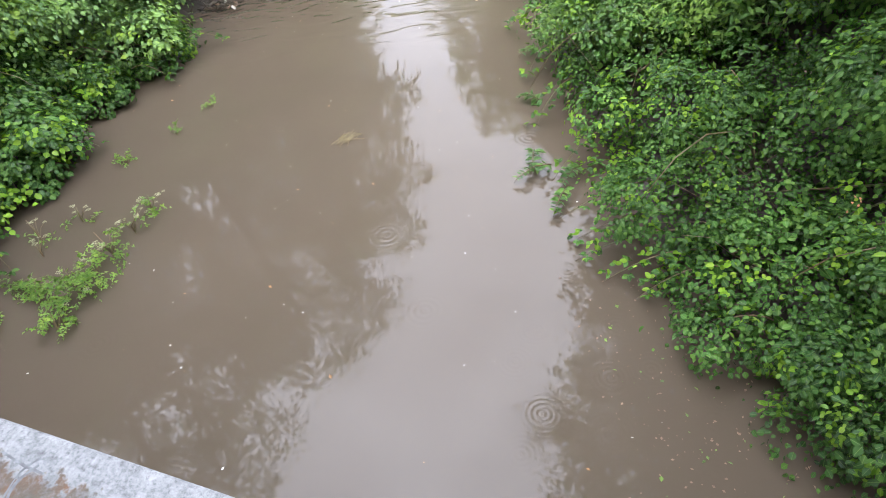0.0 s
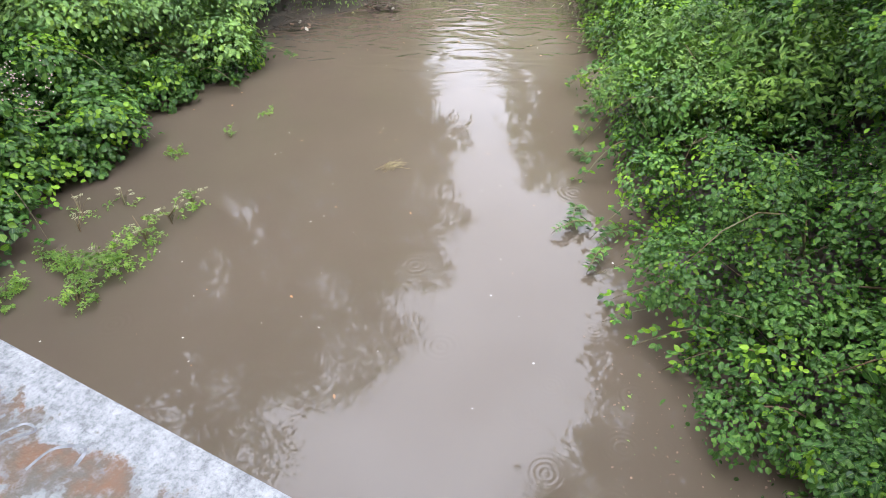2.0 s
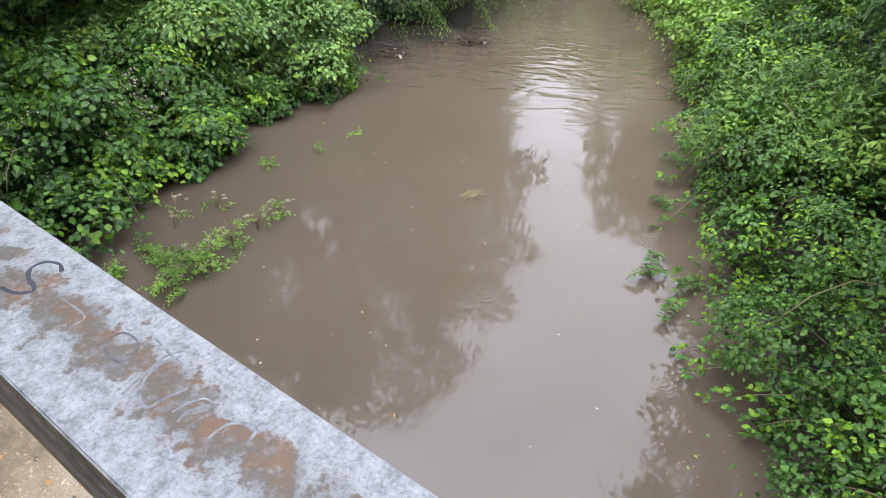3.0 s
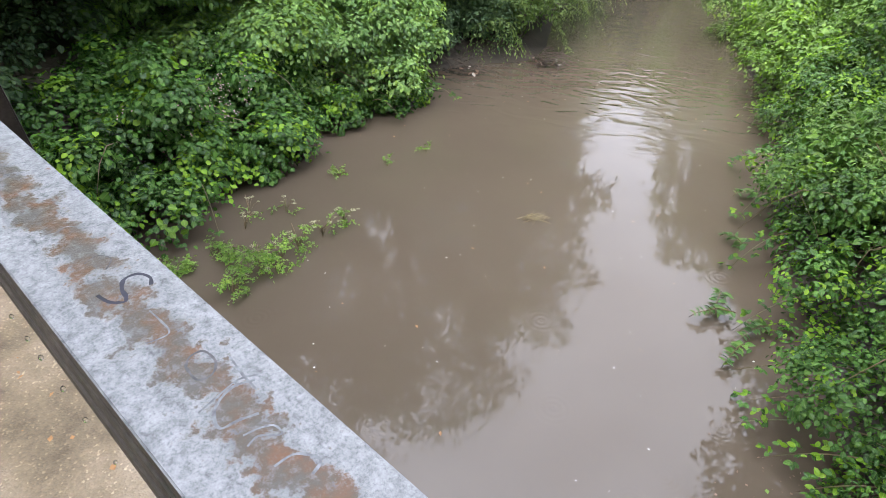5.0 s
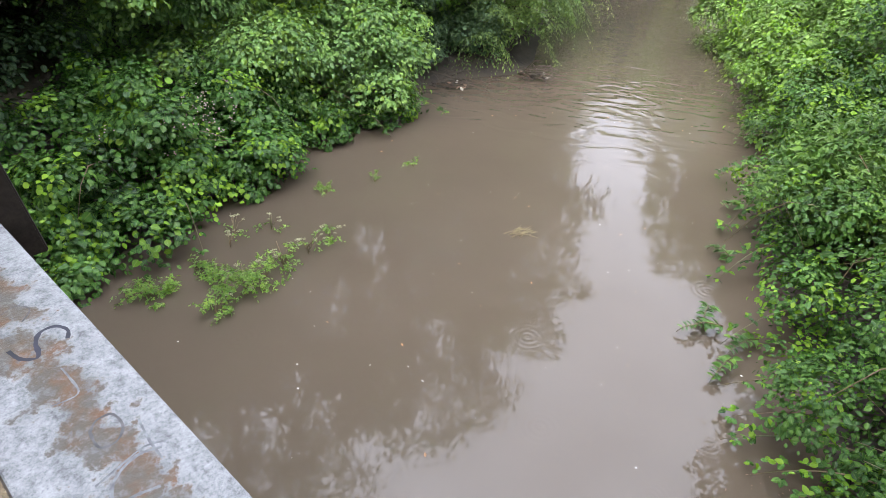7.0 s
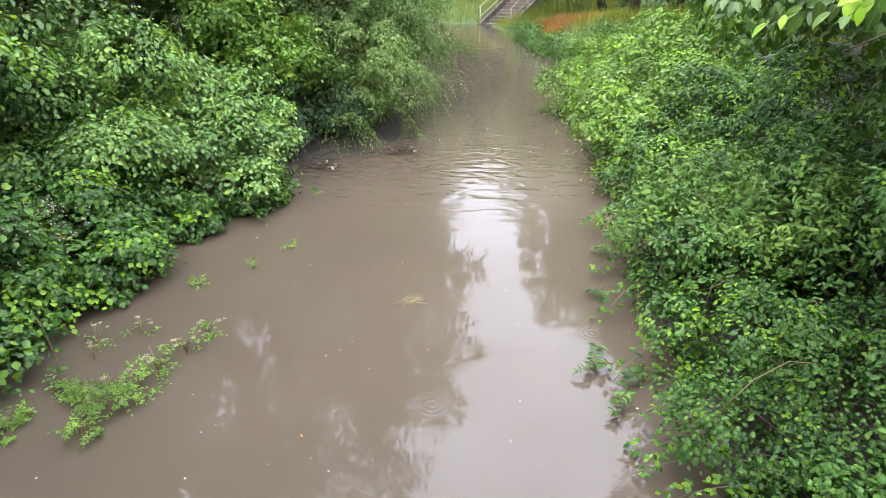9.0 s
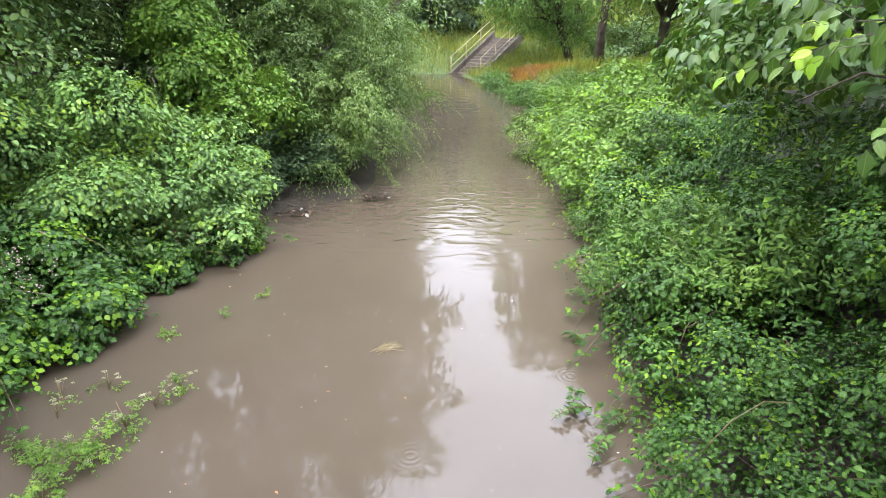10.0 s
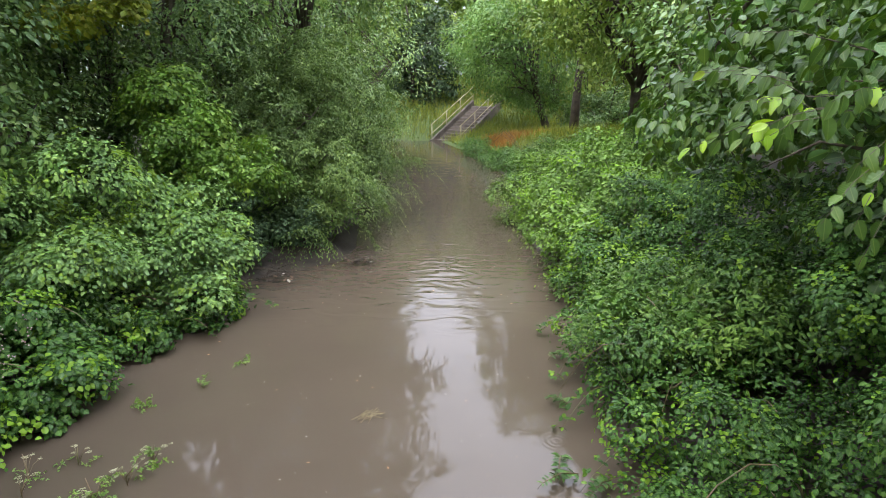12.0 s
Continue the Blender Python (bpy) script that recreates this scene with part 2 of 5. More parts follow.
nt.links.new(drops.outputs["Distance"], fade.inputs["Value"])
csep = nt.nodes.new("ShaderNodeSeparateColor")
nt.links.new(drops.outputs["Color"], csep.inputs["Color"])
some = math_node(nt, "GREATER_THAN", csep.outputs["Red"], 0.62)
rings = math_node(nt, "MULTIPLY", math_node(nt, "MULTIPLY", ring, fade.outputs["Result"]), some)
# heavier drips fall from the crown that hangs over the right margin
drips = node(nt, "ShaderNodeTexVoronoi", Scale=2.6, Randomness=1.0)
drips.voronoi_dimensions = "2D"
nt.links.new(tc.outputs["Object"], drips.inputs["Vector"])
drip_ring = math_node(nt, "SINE", math_node(nt, "MULTIPLY", drips.outputs["Distance"], 75.0))
drip_fade = nt.nodes.new("ShaderNodeMapRange")
for key, value in (("From Min", 0.05), ("From Max", 0.42), ("To Min", 1.0), ("To Max", 0.0)):
    drip_fade.inputs[key].default_value = value
nt.links.new(drips.outputs["Distance"], drip_fade.inputs["Value"])
margin = nt.nodes.new("ShaderNodeVectorMath")
margin.operation = "DISTANCE"
margin.inputs[1].default_value = (1.0, 2.1, 0)
nt.links.new(tc.outputs["Object"], margin.inputs[0])
under = nt.nodes.new("ShaderNodeMapRange")
for key, value in (("From Min", 0.5), ("From Max", 1.0), ("To Min", 0.85), ("To Max", 0.0)):
    under.inputs[key].default_value = value
nt.links.new(margin.outputs["Value"], under.inputs["Value"])
drip_rings = math_node(nt, "MULTIPLY", math_node(nt, "MULTIPLY", drip_ring, drip_fade.outputs["Result"]), under.outputs["Result"])
rings = math_node(nt, "ADD", rings, drip_rings)
n1 = bump(nt, swell.outputs["Fac"], 0.06, 0.05, None)
n2 = bump(nt, math_node(nt, "MULTIPLY", chop.outputs["Fac"], stir), 0.3, 0.05, None, n1)
bump(nt, rings, 0.10, 0.004, bsdf, n2)

# handrail capping: wet zinc with chalky bloom, rusty brown puddle stains along the middle
M_ZINC, nt, bsdf, out = material("wet_zinc_capping")
bloom = ramp(nt, noise_at(nt, 48.0, 9.0, 0.78), (0.36, (0.06, 0.062, 0.067)), (0.43, (0.112, 0.115, 0.12)), (0.5, (0.16, 0.163, 0.168)), (0.6, (0.21, 0.213, 0.218)))
speck = ramp(nt, noise_at(nt, 230.0, 5.0, 0.7), (0.36, (0.6, 0.61, 0.63)), (0.46, (0.97, 0.97, 0.97)), (0.64, (1.15, 1.15, 1.15)))
zinc = mixed(nt, 1.0, bloom, speck, "MULTIPLY")
tc = nt.nodes.new("ShaderNodeTexCoord")
rsep = nt.nodes.new("ShaderNodeSeparateXYZ")
nt.links.new(tc.outputs["Object"], rsep.inputs["Vector"])
mid = math_node(nt, "ABSOLUTE", math_node(nt, "SUBTRACT", rsep.outputs["Y"], 0.004))
band = nt.nodes.new("ShaderNodeMapRange")
for key, value in (("From Min", 0.01), ("From Max", 0.066), ("To Min", 0.1), ("To Max", -0.16)):
    band.inputs[key].default_value = value
nt.links.new(mid, band.inputs["Value"])
blot = math_node(nt, "ADD", noise_at(nt, 24.0, 9.0, 0.66), band.outputs["Result"])
blot_mask = nt.nodes.new("ShaderNodeMapRange")
for key, value in (("From Min", 0.505), ("From Max", 0.56)):
    blot_mask.inputs[key].default_value = value
nt.links.new(blot, blot_mask.inputs["Value"])
rust = ramp(nt, noise_at(nt, 21.0, 8.0, 0.6), (0.4, (0.066, 0.06, 0.052)), (0.48, (0.064, 0.05, 0.036)), (0.56, (0.076, 0.046, 0.026)), (0.64, (0.1, 0.047, 0.02)))
veil = math_node(nt, "MULTIPLY", blot_mask.outputs["Result"], ramp(nt, noise_at(nt, 75.0, 5.0, 0.7), (0.36, (0.6, 0.6, 0.6)), (0.5, (1.0, 1.0, 1.0))))
nt.links.new(mixed(nt, veil, zinc, rust), bsdf.inputs["Base Color"])
wet = nt.nodes.new("ShaderNodeMapRange")
for key, value in (("To Min", 0.48), ("To Max", 0.36)):
    wet.inputs[key].default_value = value
nt.links.new(blot_mask.outputs["Result"], wet.inputs["Value"])
nt.links.new(wet.outputs["Result"], bsdf.inputs["Roughness"])
sheen = nt.nodes.new("ShaderNodeMapRange")
for key, value in (("To Min", 0.5), ("To Max", 0.3)):
    sheen.inputs[key].default_value = value
nt.links.new(blot_mask.outputs["Result"], sheen.inputs["Value"])
nt.links.new(sheen.outputs["Result"], bsdf.inputs["Specular IOR Level"])
bump(nt, noise_at(nt, 70.0, 7.0, 0.7), 0.5, 0.003, bsdf)

# bridge deck: sandy aggregate concrete, wet and stained
M_DECK, nt, bsdf, out = material("sandy_aggregate_deck")
sand = ramp(nt, noise_at(nt, 3.2, 7.0, 0.62), (0.34, (0.095, 0.07, 0.04)), (0.5, (0.2, 0.15, 0.095)), (0.66, (0.29, 0.23, 0.165)))
grit = node(nt, "ShaderNodeTexVoronoi", Scale=150.0)
tc = nt.nodes.new("ShaderNodeTexCoord")
nt.links.new(tc.outputs["Object"], grit.inputs["Vector"])
gs = nt.nodes.new("ShaderNodeSeparateColor")
nt.links.new(grit.outputs["Color"], gs.inputs["Color"])
stone = ramp(nt, gs.outputs["Red"], (0.0, (0.8, 0.78, 0.75)), (0.93, (1.08, 1.05, 1.0)), (0.985, (1.7, 1.7, 1.65)))
nt.links.new(mixed(nt, 1.0, sand, stone, "MULTIPLY"), bsdf.inputs["Base Color"])
bsdf.inputs["Roughness"].default_value = 0.6
bump(nt, grit.outputs["Distance"], 0.4, 0.006, bsdf)


# ---- building blocks ----
def part(name, data, mat, parent=None, label=""):
    """Links a bmesh or a mesh as one object, under a thing when one is given."""
    if isinstance(data, bmesh.types.BMesh):
        me = bpy.data.meshes.new(name)
        data.to_mesh(me)
        data.free()
    else:
        me = data
    for m in mat if isinstance(mat, (list, tuple)) else [mat]:
        me.materials.append(m)
    ob = new(name, me)
    if parent is not None:
        ob.parent = parent
    if label:
        ob["label"] = label
    return ob


def empty(name, label, category, at=(0, 0, 0), group="", kind=""):
    ob = new(name)
    ob.location = at
    ob.empty_display_size = 0.1
    return tagged(ob, label, category, group, kind)


def add_box(bm, size, m, bevel=0.0):
    made = bmesh.ops.create_cube(bm, size=1.0, matrix=m @ Matrix.Diagonal((*size, 1)))
    if bevel:
        edges = list({e for v in made["verts"] for e in v.link_edges})
        bmesh.ops.bevel(bm, geom=edges, offset=bevel, segments=2, affect="EDGES")


def add_tube(bm, points, radii, sides=6):
    """A tapered tube along points."""
    rings_made = []
    pts = [Vector(p) for p in points]
    for i, p in enumerate(pts):
        d = (pts[min(i + 1, len(pts) - 1)] - pts[max(i - 1, 0)]).normalized()
        a = d.orthogonal().normalized()
        b = d.cross(a)
        r = radii[i] if isinstance(radii, (list, tuple)) else radii
        rings_made.append([bm.verts.new(p + (a * math.cos(k * math.tau / sides) + b * math.sin(k * math.tau / sides)) * r) for k in range(sides)])
    for one, two in zip(rings_made, rings_made[1:]):
        for k in range(sides):
            bm.faces.new((one[k], one[(k + 1) % sides], two[(k + 1) % sides], two[k])).smooth = True
    bm.faces.new(rings_made[0][::-1])
    bm.faces.new(rings_made[-1])


# leaf blades: vertices as (across, along, lift), faces by index
BROAD = (
    np.array([(0, 0, 0), (0, 0.38, -0.03), (0, 0.72, -0.05), (0, 1, -0.12), (-0.44, 0.3, 0.07), (-0.38, 0.64, 0.05), (0.44, 0.3, 0.07), (0.38, 0.64, 0.05)]),
    np.array([(0, 1, 4), (1, 5, 4), (1, 2, 5), (2, 3, 5), (0, 6, 1), (1, 6, 7), (1, 7, 2), (2, 7, 3)]),
)
ROUND = (
    np.array([(0, 0, 0), (0, 1, -0.12), (-0.42, 0.27, 0.06), (-0.4, 0.64, 0.04), (0.42, 0.27, 0.06), (0.4, 0.64, 0.04)]),
    np.array([(0, 1, 3), (0, 3, 2), (0, 5, 1), (0, 4, 5)]),
)
PLEATED = (
    np.array([(0, 0, 0), (0, 0.5, -0.04), (0, 1, -0.16), (-0.3, 0.12, 0.03), (-0.47, 0.34, 0.07), (-0.44, 0.58, 0.05), (-0.26, 0.82, -0.02),
              (0.3, 0.12, 0.03), (0.47, 0.34, 0.07), (0.44, 0.58, 0.05), (0.26, 0.82, -0.02)]),
    np.array([(0, 1, 3), (3, 1, 4), (4, 1, 5), (5, 1, 6), (6, 1, 2), (0, 7, 1), (7, 8, 1), (8, 9, 1), (9, 10, 1), (10, 2, 1)]),
)
OVAL = (
    np.array([(0, 0, 0), (0, 0.5, -0.03), (0, 1, -0.1), (-0.36, 0.14, 0.03), (-0.5, 0.46, 0.06), (-0.34, 0.8, 0.01), (0.36, 0.14, 0.03), (0.5, 0.46, 0.06), (0.34, 0.8, 0.01)]),
    np.array([(0, 1, 3), (3, 1, 4), (4, 1, 5), (5, 1, 2), (0, 6, 1), (6, 7, 1), (7, 8, 1), (8, 2, 1)]),
)
LANCE = (
    np.array([(0, 0, 0), (0, 0.5, 0.02), (0, 1, -0.16), (-0.42, 0.3, 0.05), (-0.34, 0.62, 0.02), (0.42, 0.3, 0.05), (0.34, 0.62, 0.02)]),
    np.array([(0, 1, 3), (3, 1, 4), (4, 1, 2), (0, 5, 1), (5, 6, 1), (6, 2, 1)]),
)
KITE = (np.array([(0, 0, 0), (0.4, 0.45, 0.05), (0, 1, -0.05), (-0.4, 0.45, 0.05)]), np.array([(0, 1, 2), (0, 2, 3)]))
BLADE = (np.array([(-0.5, 0, 0), (0.5, 0, 0), (0.35, 0.55, 0.0), (-0.35, 0.55, 0.0), (0, 1, -0.12)]), np.array([(0, 1, 2), (0, 2, 3), (3, 2, 4)]))


def unit(v):
    return v / np.maximum(np.linalg.norm(v, axis=-1, keepdims=True), 1e-9)


def leaf_mesh(name, blade, at, along, up, length, width, young=None):
    """One mesh of many leaves: places, ways of the midribs, rough normals, lengths and widths."""
    shape, faces = blade
    n, k, f = len(at), len(shape), len(faces)
    along = unit(along)
    across = unit(np.cross(along, up))
    normal = np.cross(across, along)
    v = at[:, None] + (across[:, None] * (shape[:, 0, None] * 1.0)[None] * width[:, None, None]
                       + along[:, None] * shape[None, :, 1, None] * length[:, None, None]
                       + normal[:, None] * shape[None, :, 2, None] * length[:, None, None])
    idx = (faces[None] + (np.arange(n) * k)[:, None, None]).reshape(-1)
    me = bpy.data.meshes.new(name)
    me.vertices.add(n * k)
    me.vertices.foreach_set("co", v.reshape(-1).astype(np.float32))
    me.loops.add(n * f * 3)
    me.loops.foreach_set("vertex_index", idx.astype(np.int32))
    me.polygons.add(n * f)
    me.polygons.foreach_set("loop_start", np.arange(0, n * f * 3, 3, dtype=np.int32))
    if young is not None:
        me.polygons.foreach_set("material_index", np.repeat(young.astype(np.int32), f))
    uv = me.uv_layers.new(name="leaf")
    flat = np.stack([shape[:, 0] + 0.5, shape[:, 1]], 1)[faces.reshape(-1)]
    uv.data.foreach_set("uv", np.tile(flat, (n, 1)).reshape(-1).astype(np.float32))
    if len(shape) > 5:
        me.polygons.foreach_set("use_smooth", np.ones(n * f, bool))
    me.update(calc_edges=True)
    return me


def lumps(p, seed):
    """A cheap smooth unevenness of about -1 to 1."""
    s = np.zeros(len(p))
    rng = np.random.default_rng(seed)
    for scale in (1.0, 2.1, 4.3):
        for _ in range(3):
            w = rng.normal(size=3) * scale
            s += np.sin(p @ w + rng.uniform(0, 6.28)) / (scale ** 0.7)
    return s / 4.2


def twigs(rng, lobes, n, seed, shell=0.16, lump=0.2, floor=0.04, under=-0.5):
    """Feet of twigs and the ways out of the crown, spread over the outer skin of the lobes."""
    lobes = np.array(lobes, float)
    area = (lobes[:, 3] * lobes[:, 4] + lobes[:, 3] * lobes[:, 5] + lobes[:, 4] * lobes[:, 5])
    feet, ways = [], []
    have = 0
    while have < n:
        pick = rng.choice(len(lobes), n * 2, p=area / area.sum())
        d = unit(rng.normal(size=(n * 2, 3)))
        c, r = lobes[pick, :3], lobes[pick, 3:6]
        out = unit(d / r)
        p = c + d * r * (1 - np.abs(rng.normal(size=(n * 2, 1))) * shell)
        p = p + out * (lumps(p * 2.2, seed) * lump * r.min(1))[:, None]
        keep = (p[:, 2] > floor) & (d[:, 2] > under + rng.uniform(-0.2, 0.2, n * 2))
        for i in range(len(lobes)):
            inside = (((p - lobes[i, :3]) / lobes[i, 3:6]) ** 2).sum(1) < 0.62
            keep &= ~(inside & (pick != i))
        feet.append(p[keep])
        ways.append(out[keep])
        have += keep.sum()
    return np.concatenate(feet)[:n], np.concatenate(ways)[:n]


def sprays(name, mats, lobes, n, per, size, seed, blade=ROUND, ratio=0.75, twig=0.35, droop=0.4, lift=0.25, hang=0.25, triple=False,
            young=0.0, facing=0.6, shell=0.16, lump=0.2, floor=0.04, under=-0.5, spread=0.9, inner=0.5, bough=0.5, fan=8, ruffle=0.3, billow=0):
    """Leaves set alternately along n drooping twigs on the skin of the lobes."""
    rng = np.random.default_rng(seed)
    count = max(1, n // fan)
    n = count * fan
    foot, out = twigs(rng, billows(lobes, seed, billow) if billow else lobes, count, seed, shell, lump, floor, under)
    out = unit(out + np.array([0, 0, lift]) + rng.normal(size=(count, 3)) * 0.35)
    # every bough is a flat spray: twigs leave it to both sides in one plane
    plane = unit(np.array([0, 0, 1.0]) + out * facing * 0.6 + rng.normal(size=(count, 3)) * 0.25)
    side_way = unit(np.cross(out, plane))
    reach = bough * rng.uniform(0.55, 1.35, count)
    foot = foot - out * (reach * 0.45)[:, None]
    j = np.tile(np.arange(fan), count)
    s1 = np.clip(0.15 + 0.85 * (j + rng.uniform(0, 1, n)) / fan, 0, 1)
    rf, ro, rs, rp, rr = (np.repeat(v, fan, 0) for v in (foot, out, side_way, plane, reach))
    feet = rf + ro * (rr * s1)[:, None]
    feet[:, 2] -= droop * 0.5 * rr * s1 ** 2
    feet[:, 2] = np.maximum(feet[:, 2], floor)
    turn = np.where(j % 2 == 0, 1.0, -1.0) * np.where(j == fan - 1, 0.1, 1.0)
    ways = unit(ro * 0.75 + rs * (turn * spread)[:, None] + rng.normal(size=(n, 3)) * 0.18)
    sheet = rp
    length = twig * rng.uniform(0.5, 1.3, n)
    s = (np.arange(per) + 0.6) / per
    s = np.clip(s[None] + rng.normal(size=(n, per)) * 0.05, 0.02, 1.0)
    at = feet[:, None] + ways[:, None] * (length[:, None] * s)[..., None]
    at[..., 2] -= droop * length[:, None] * s ** 2
    run = unit(ways[:, None] - np.array([0, 0, 2.0]) * (droop * s)[..., None])
    side = unit(np.cross(run, np.array([0, 0, 1.0])) + 1e-6)
    sign = np.where(np.arange(per) % 2 == 0, 1.0, -1.0)[None, :, None] * np.ones((n, 1, 1))
    end = (np.arange(per) == per - 1)[None, :, None]
    along = unit(run * 0.75 + np.where(end, 0, side * sign * spread) + rng.normal(size=(n, per, 3)) * 0.22 - np.array([0, 0, hang]))
    normal = unit(np.repeat(sheet[:, None], per, 1) + rng.normal(size=(n, per, 3)) * ruffle)
    grow = size * rng.uniform(0.65, 1.25, (n, per)) * (1.0 - 0.35 * s)
    tip = (np.repeat(rng.random(count) < young, fan)[:, None]) & (s > 0.25) & (s1[:, None] > 0.4)
    at, along, normal, grow, tip = at.reshape(-1, 3), along.reshape(-1, 3), normal.reshape(-1, 3), grow.reshape(-1), tip.reshape(-1)
    if triple:
        across = unit(np.cross(along, normal))
        stalk = at + along * grow[:, None] * 0.35
        at = np.concatenate([stalk, stalk, stalk])
        along = np.concatenate([along, unit(along * 0.25 + across), unit(along * 0.25 - across)])
        normal = unit(np.concatenate([normal] * 3) + rng.normal(size=(len(at), 3)) * 0.12)
        grow = np.concatenate([grow, grow * 0.85, grow * 0.85])
        tip = np.concatenate([tip] * 3)
    if inner:
        a2, w2, n2, g2 = old_leaves(rng, lobes, int(n * inner), size, seed, lump, floor)
        at, along, normal, grow = np.concatenate([at, a2]), np.concatenate([along, w2]), np.concatenate([normal, n2]), np.concatenate([grow, g2])
        tip = np.concatenate([tip, np.zeros(len(a2), bool)])
    ok = at[:, 2] > 0.012
    at, along, normal, grow, tip = at[ok], along[ok], normal[ok], grow[ok], tip[ok]
    return leaf_mesh(name, blade, at, along, normal, grow, grow * ratio * rng.uniform(0.85, 1.15, len(grow)), tip if len(mats) > 1 else None)


def billows(lobes, seed, per):
    """Breaks every lobe into a smaller core and rounded boughs that stand out of it."""
    rng = np.random.default_rng(seed + 900)
    made = []
    for x, y, z, a, b, c in lobes:
        made.append((x, y, z, a * 0.8, b * 0.8, c * 0.8))
        count = max(3, int(per * (a * b + a * c + b * c) / 3.0 / max(0.5, (a * b * c) ** (1 / 3))))
        for k in range(count):
            h = 1 - (k + 0.5) / count * 1.5
            turn = k * 2.39996 + rng.uniform(-0.5, 0.5)
            flat = math.sqrt(max(0.0, 1 - h * h))
            r = min(a, b, c) * rng.uniform(0.26, 0.46)
            out = rng.uniform(0.72, 0.98)
            made.append((x + math.cos(turn) * flat * a * out, y + math.sin(turn) * flat * b * out, z + h * c * out, r * 1.15, r * 1.15, r * 0.8))
    return made


def old_leaves(rng, lobes, m, size, seed, lump, floor):
    """Older, shaded leaves deeper in a crown: places, midribs, normals, lengths."""
    deep = [(*l[:3], l[3] * 0.62, l[4] * 0.62, l[5] * 0.62) for l in lobes]
    at, way = twigs(rng, deep, m, seed + 5, 0.25, lump, floor, -0.95)
    at, way = np.repeat(at, 5, 0), np.repeat(way, 5, 0)
    at = at + rng.normal(size=at.shape) * size * 1.5
    way = unit(way * 0.3 + rng.normal(size=at.shape))
    face = unit(np.array([0, 0, 0.6]) + rng.normal(size=at.shape))
    return at, way, face, size * 1.5 * rng.uniform(0.8, 1.3, len(at))


def foliage(name, mats, lobes, n, per, size, seed, blade=OVAL, ratio=0.8, clump=0.24, squash=0.75, lift=0.35, hang=0.35, young=0.0, facing=0.7,
            shell=0.14, lump=0.28, floor=0.05, under=-0.35, inner=1.0, ruffle=0.45, stray=0.14, sky=0.6, billow=9):
    """Leaves tiled over n rounded clumps that stand out of the skin of the lobes, dark gaps between them."""
    rng = np.random.default_rng(seed)
    foot, out = twigs(rng, billows(lobes, seed, billow) if billow else lobes, n, seed, shell, lump, floor, under)
    axis = unit(out + np.array([0, 0, lift]) + rng.normal(size=(n, 3)) * 0.25)
    reach = clump * rng.uniform(0.55, 1.45, n)
    centre = foot - axis * (reach * 0.5)[:, None]
    d = unit(axis[:, None] + rng.normal(size=(n, per, 3)) * 0.75)
    rad = reach[:, None] * np.where(rng.random((n, per)) < stray, rng.uniform(1.0, 1.7, (n, per)), rng.uniform(0.3, 1.0, (n, per)) ** 0.5)
    at = centre[:, None] + d * rad[..., None] * np.array([1, 1, squash])
    normal = unit(axis[:, None] * 0.35 + d * facing + np.array([0, 0, sky]) + rng.normal(size=d.shape) * ruffle)
    way = d * 0.7 + out[:, None] * 0.4 + rng.normal(size=d.shape) * 0.45 - np.array([0, 0, hang])
    along = unit(way - normal * (way * normal).sum(-1, keepdims=True))
    grow = size * rng.uniform(0.6, 1.2, (n, per)) * np.repeat(rng.uniform(0.8, 1.2, (n, 1)), per, 1)
    at = at - along * grow[..., None] * 0.4
    tip = (rng.random(n) < young)[:, None] & (rad > 0.7 * reach[:, None]) & ((d * axis[:, None]).sum(-1) > 0.3)
    at, along, normal, grow, tip = at.reshape(-1, 3), along.reshape(-1, 3), normal.reshape(-1, 3), grow.reshape(-1), tip.reshape(-1)
    if inner:
        a2, w2, n2, g2 = old_leaves(rng, lobes, int(n * per * inner / 25), size, seed, lump, floor)
        at, along, normal, grow = np.concatenate([at, a2]), np.concatenate([along, w2]), np.concatenate([normal, n2]), np.concatenate([grow, g2])
        tip = np.concatenate([tip, np.zeros(len(a2), bool)])
    ok = at[:, 2] > 0.012
    at, along, normal, grow, tip = at[ok], along[ok], normal[ok], grow[ok], tip[ok]
    return leaf_mesh(name, blade, at, along, normal, grow, grow * ratio * rng.uniform(0.85, 1.15, len(grow)), tip if len(mats) > 1 else None)


def limbs(lobes, root, seed, thick=0.05, each=3, twigs_each=4):
    """A stem from the root to every lobe, forking inside it."""
    rng = random.Random(seed)
    bm = bmesh.new()
    root = Vector(root)
    for lobe in lobes:
        c, r = Vector(lobe[:3]), Vector(lobe[3:6])
        for _ in range(each):
            goal = c + Vector([rng.uniform(-0.45, 0.45) * r[i] for i in range(3)])
            start = root + Vector((rng.uniform(-0.15, 0.15), rng.uniform(-0.15, 0.15), 0))
            knee = start.lerp(goal, 0.5) + Vector((0, 0, 0.18 * (goal - start).length)) + Vector([rng.uniform(-0.1, 0.1) for _ in range(3)])
            add_tube(bm, [start, start.lerp(knee, 0.5) + Vector((rng.uniform(-0.06, 0.06), rng.uniform(-0.06, 0.06), 0)), knee, goal], [thick, thick * 0.8, thick * 0.6, thick * 0.35], 6)
            for _ in range(twigs_each):
                d = Vector([rng.uniform(-1, 1) * 0.9 * r[i] for i in range(3)])
                tip = c + d
                add_tube(bm, [goal, goal.lerp(tip, 0.5) + Vector((0, 0, 0.08 * d.length)), tip], [thick * 0.32, thick * 0.2, thick * 0.08], 4)
    return bm


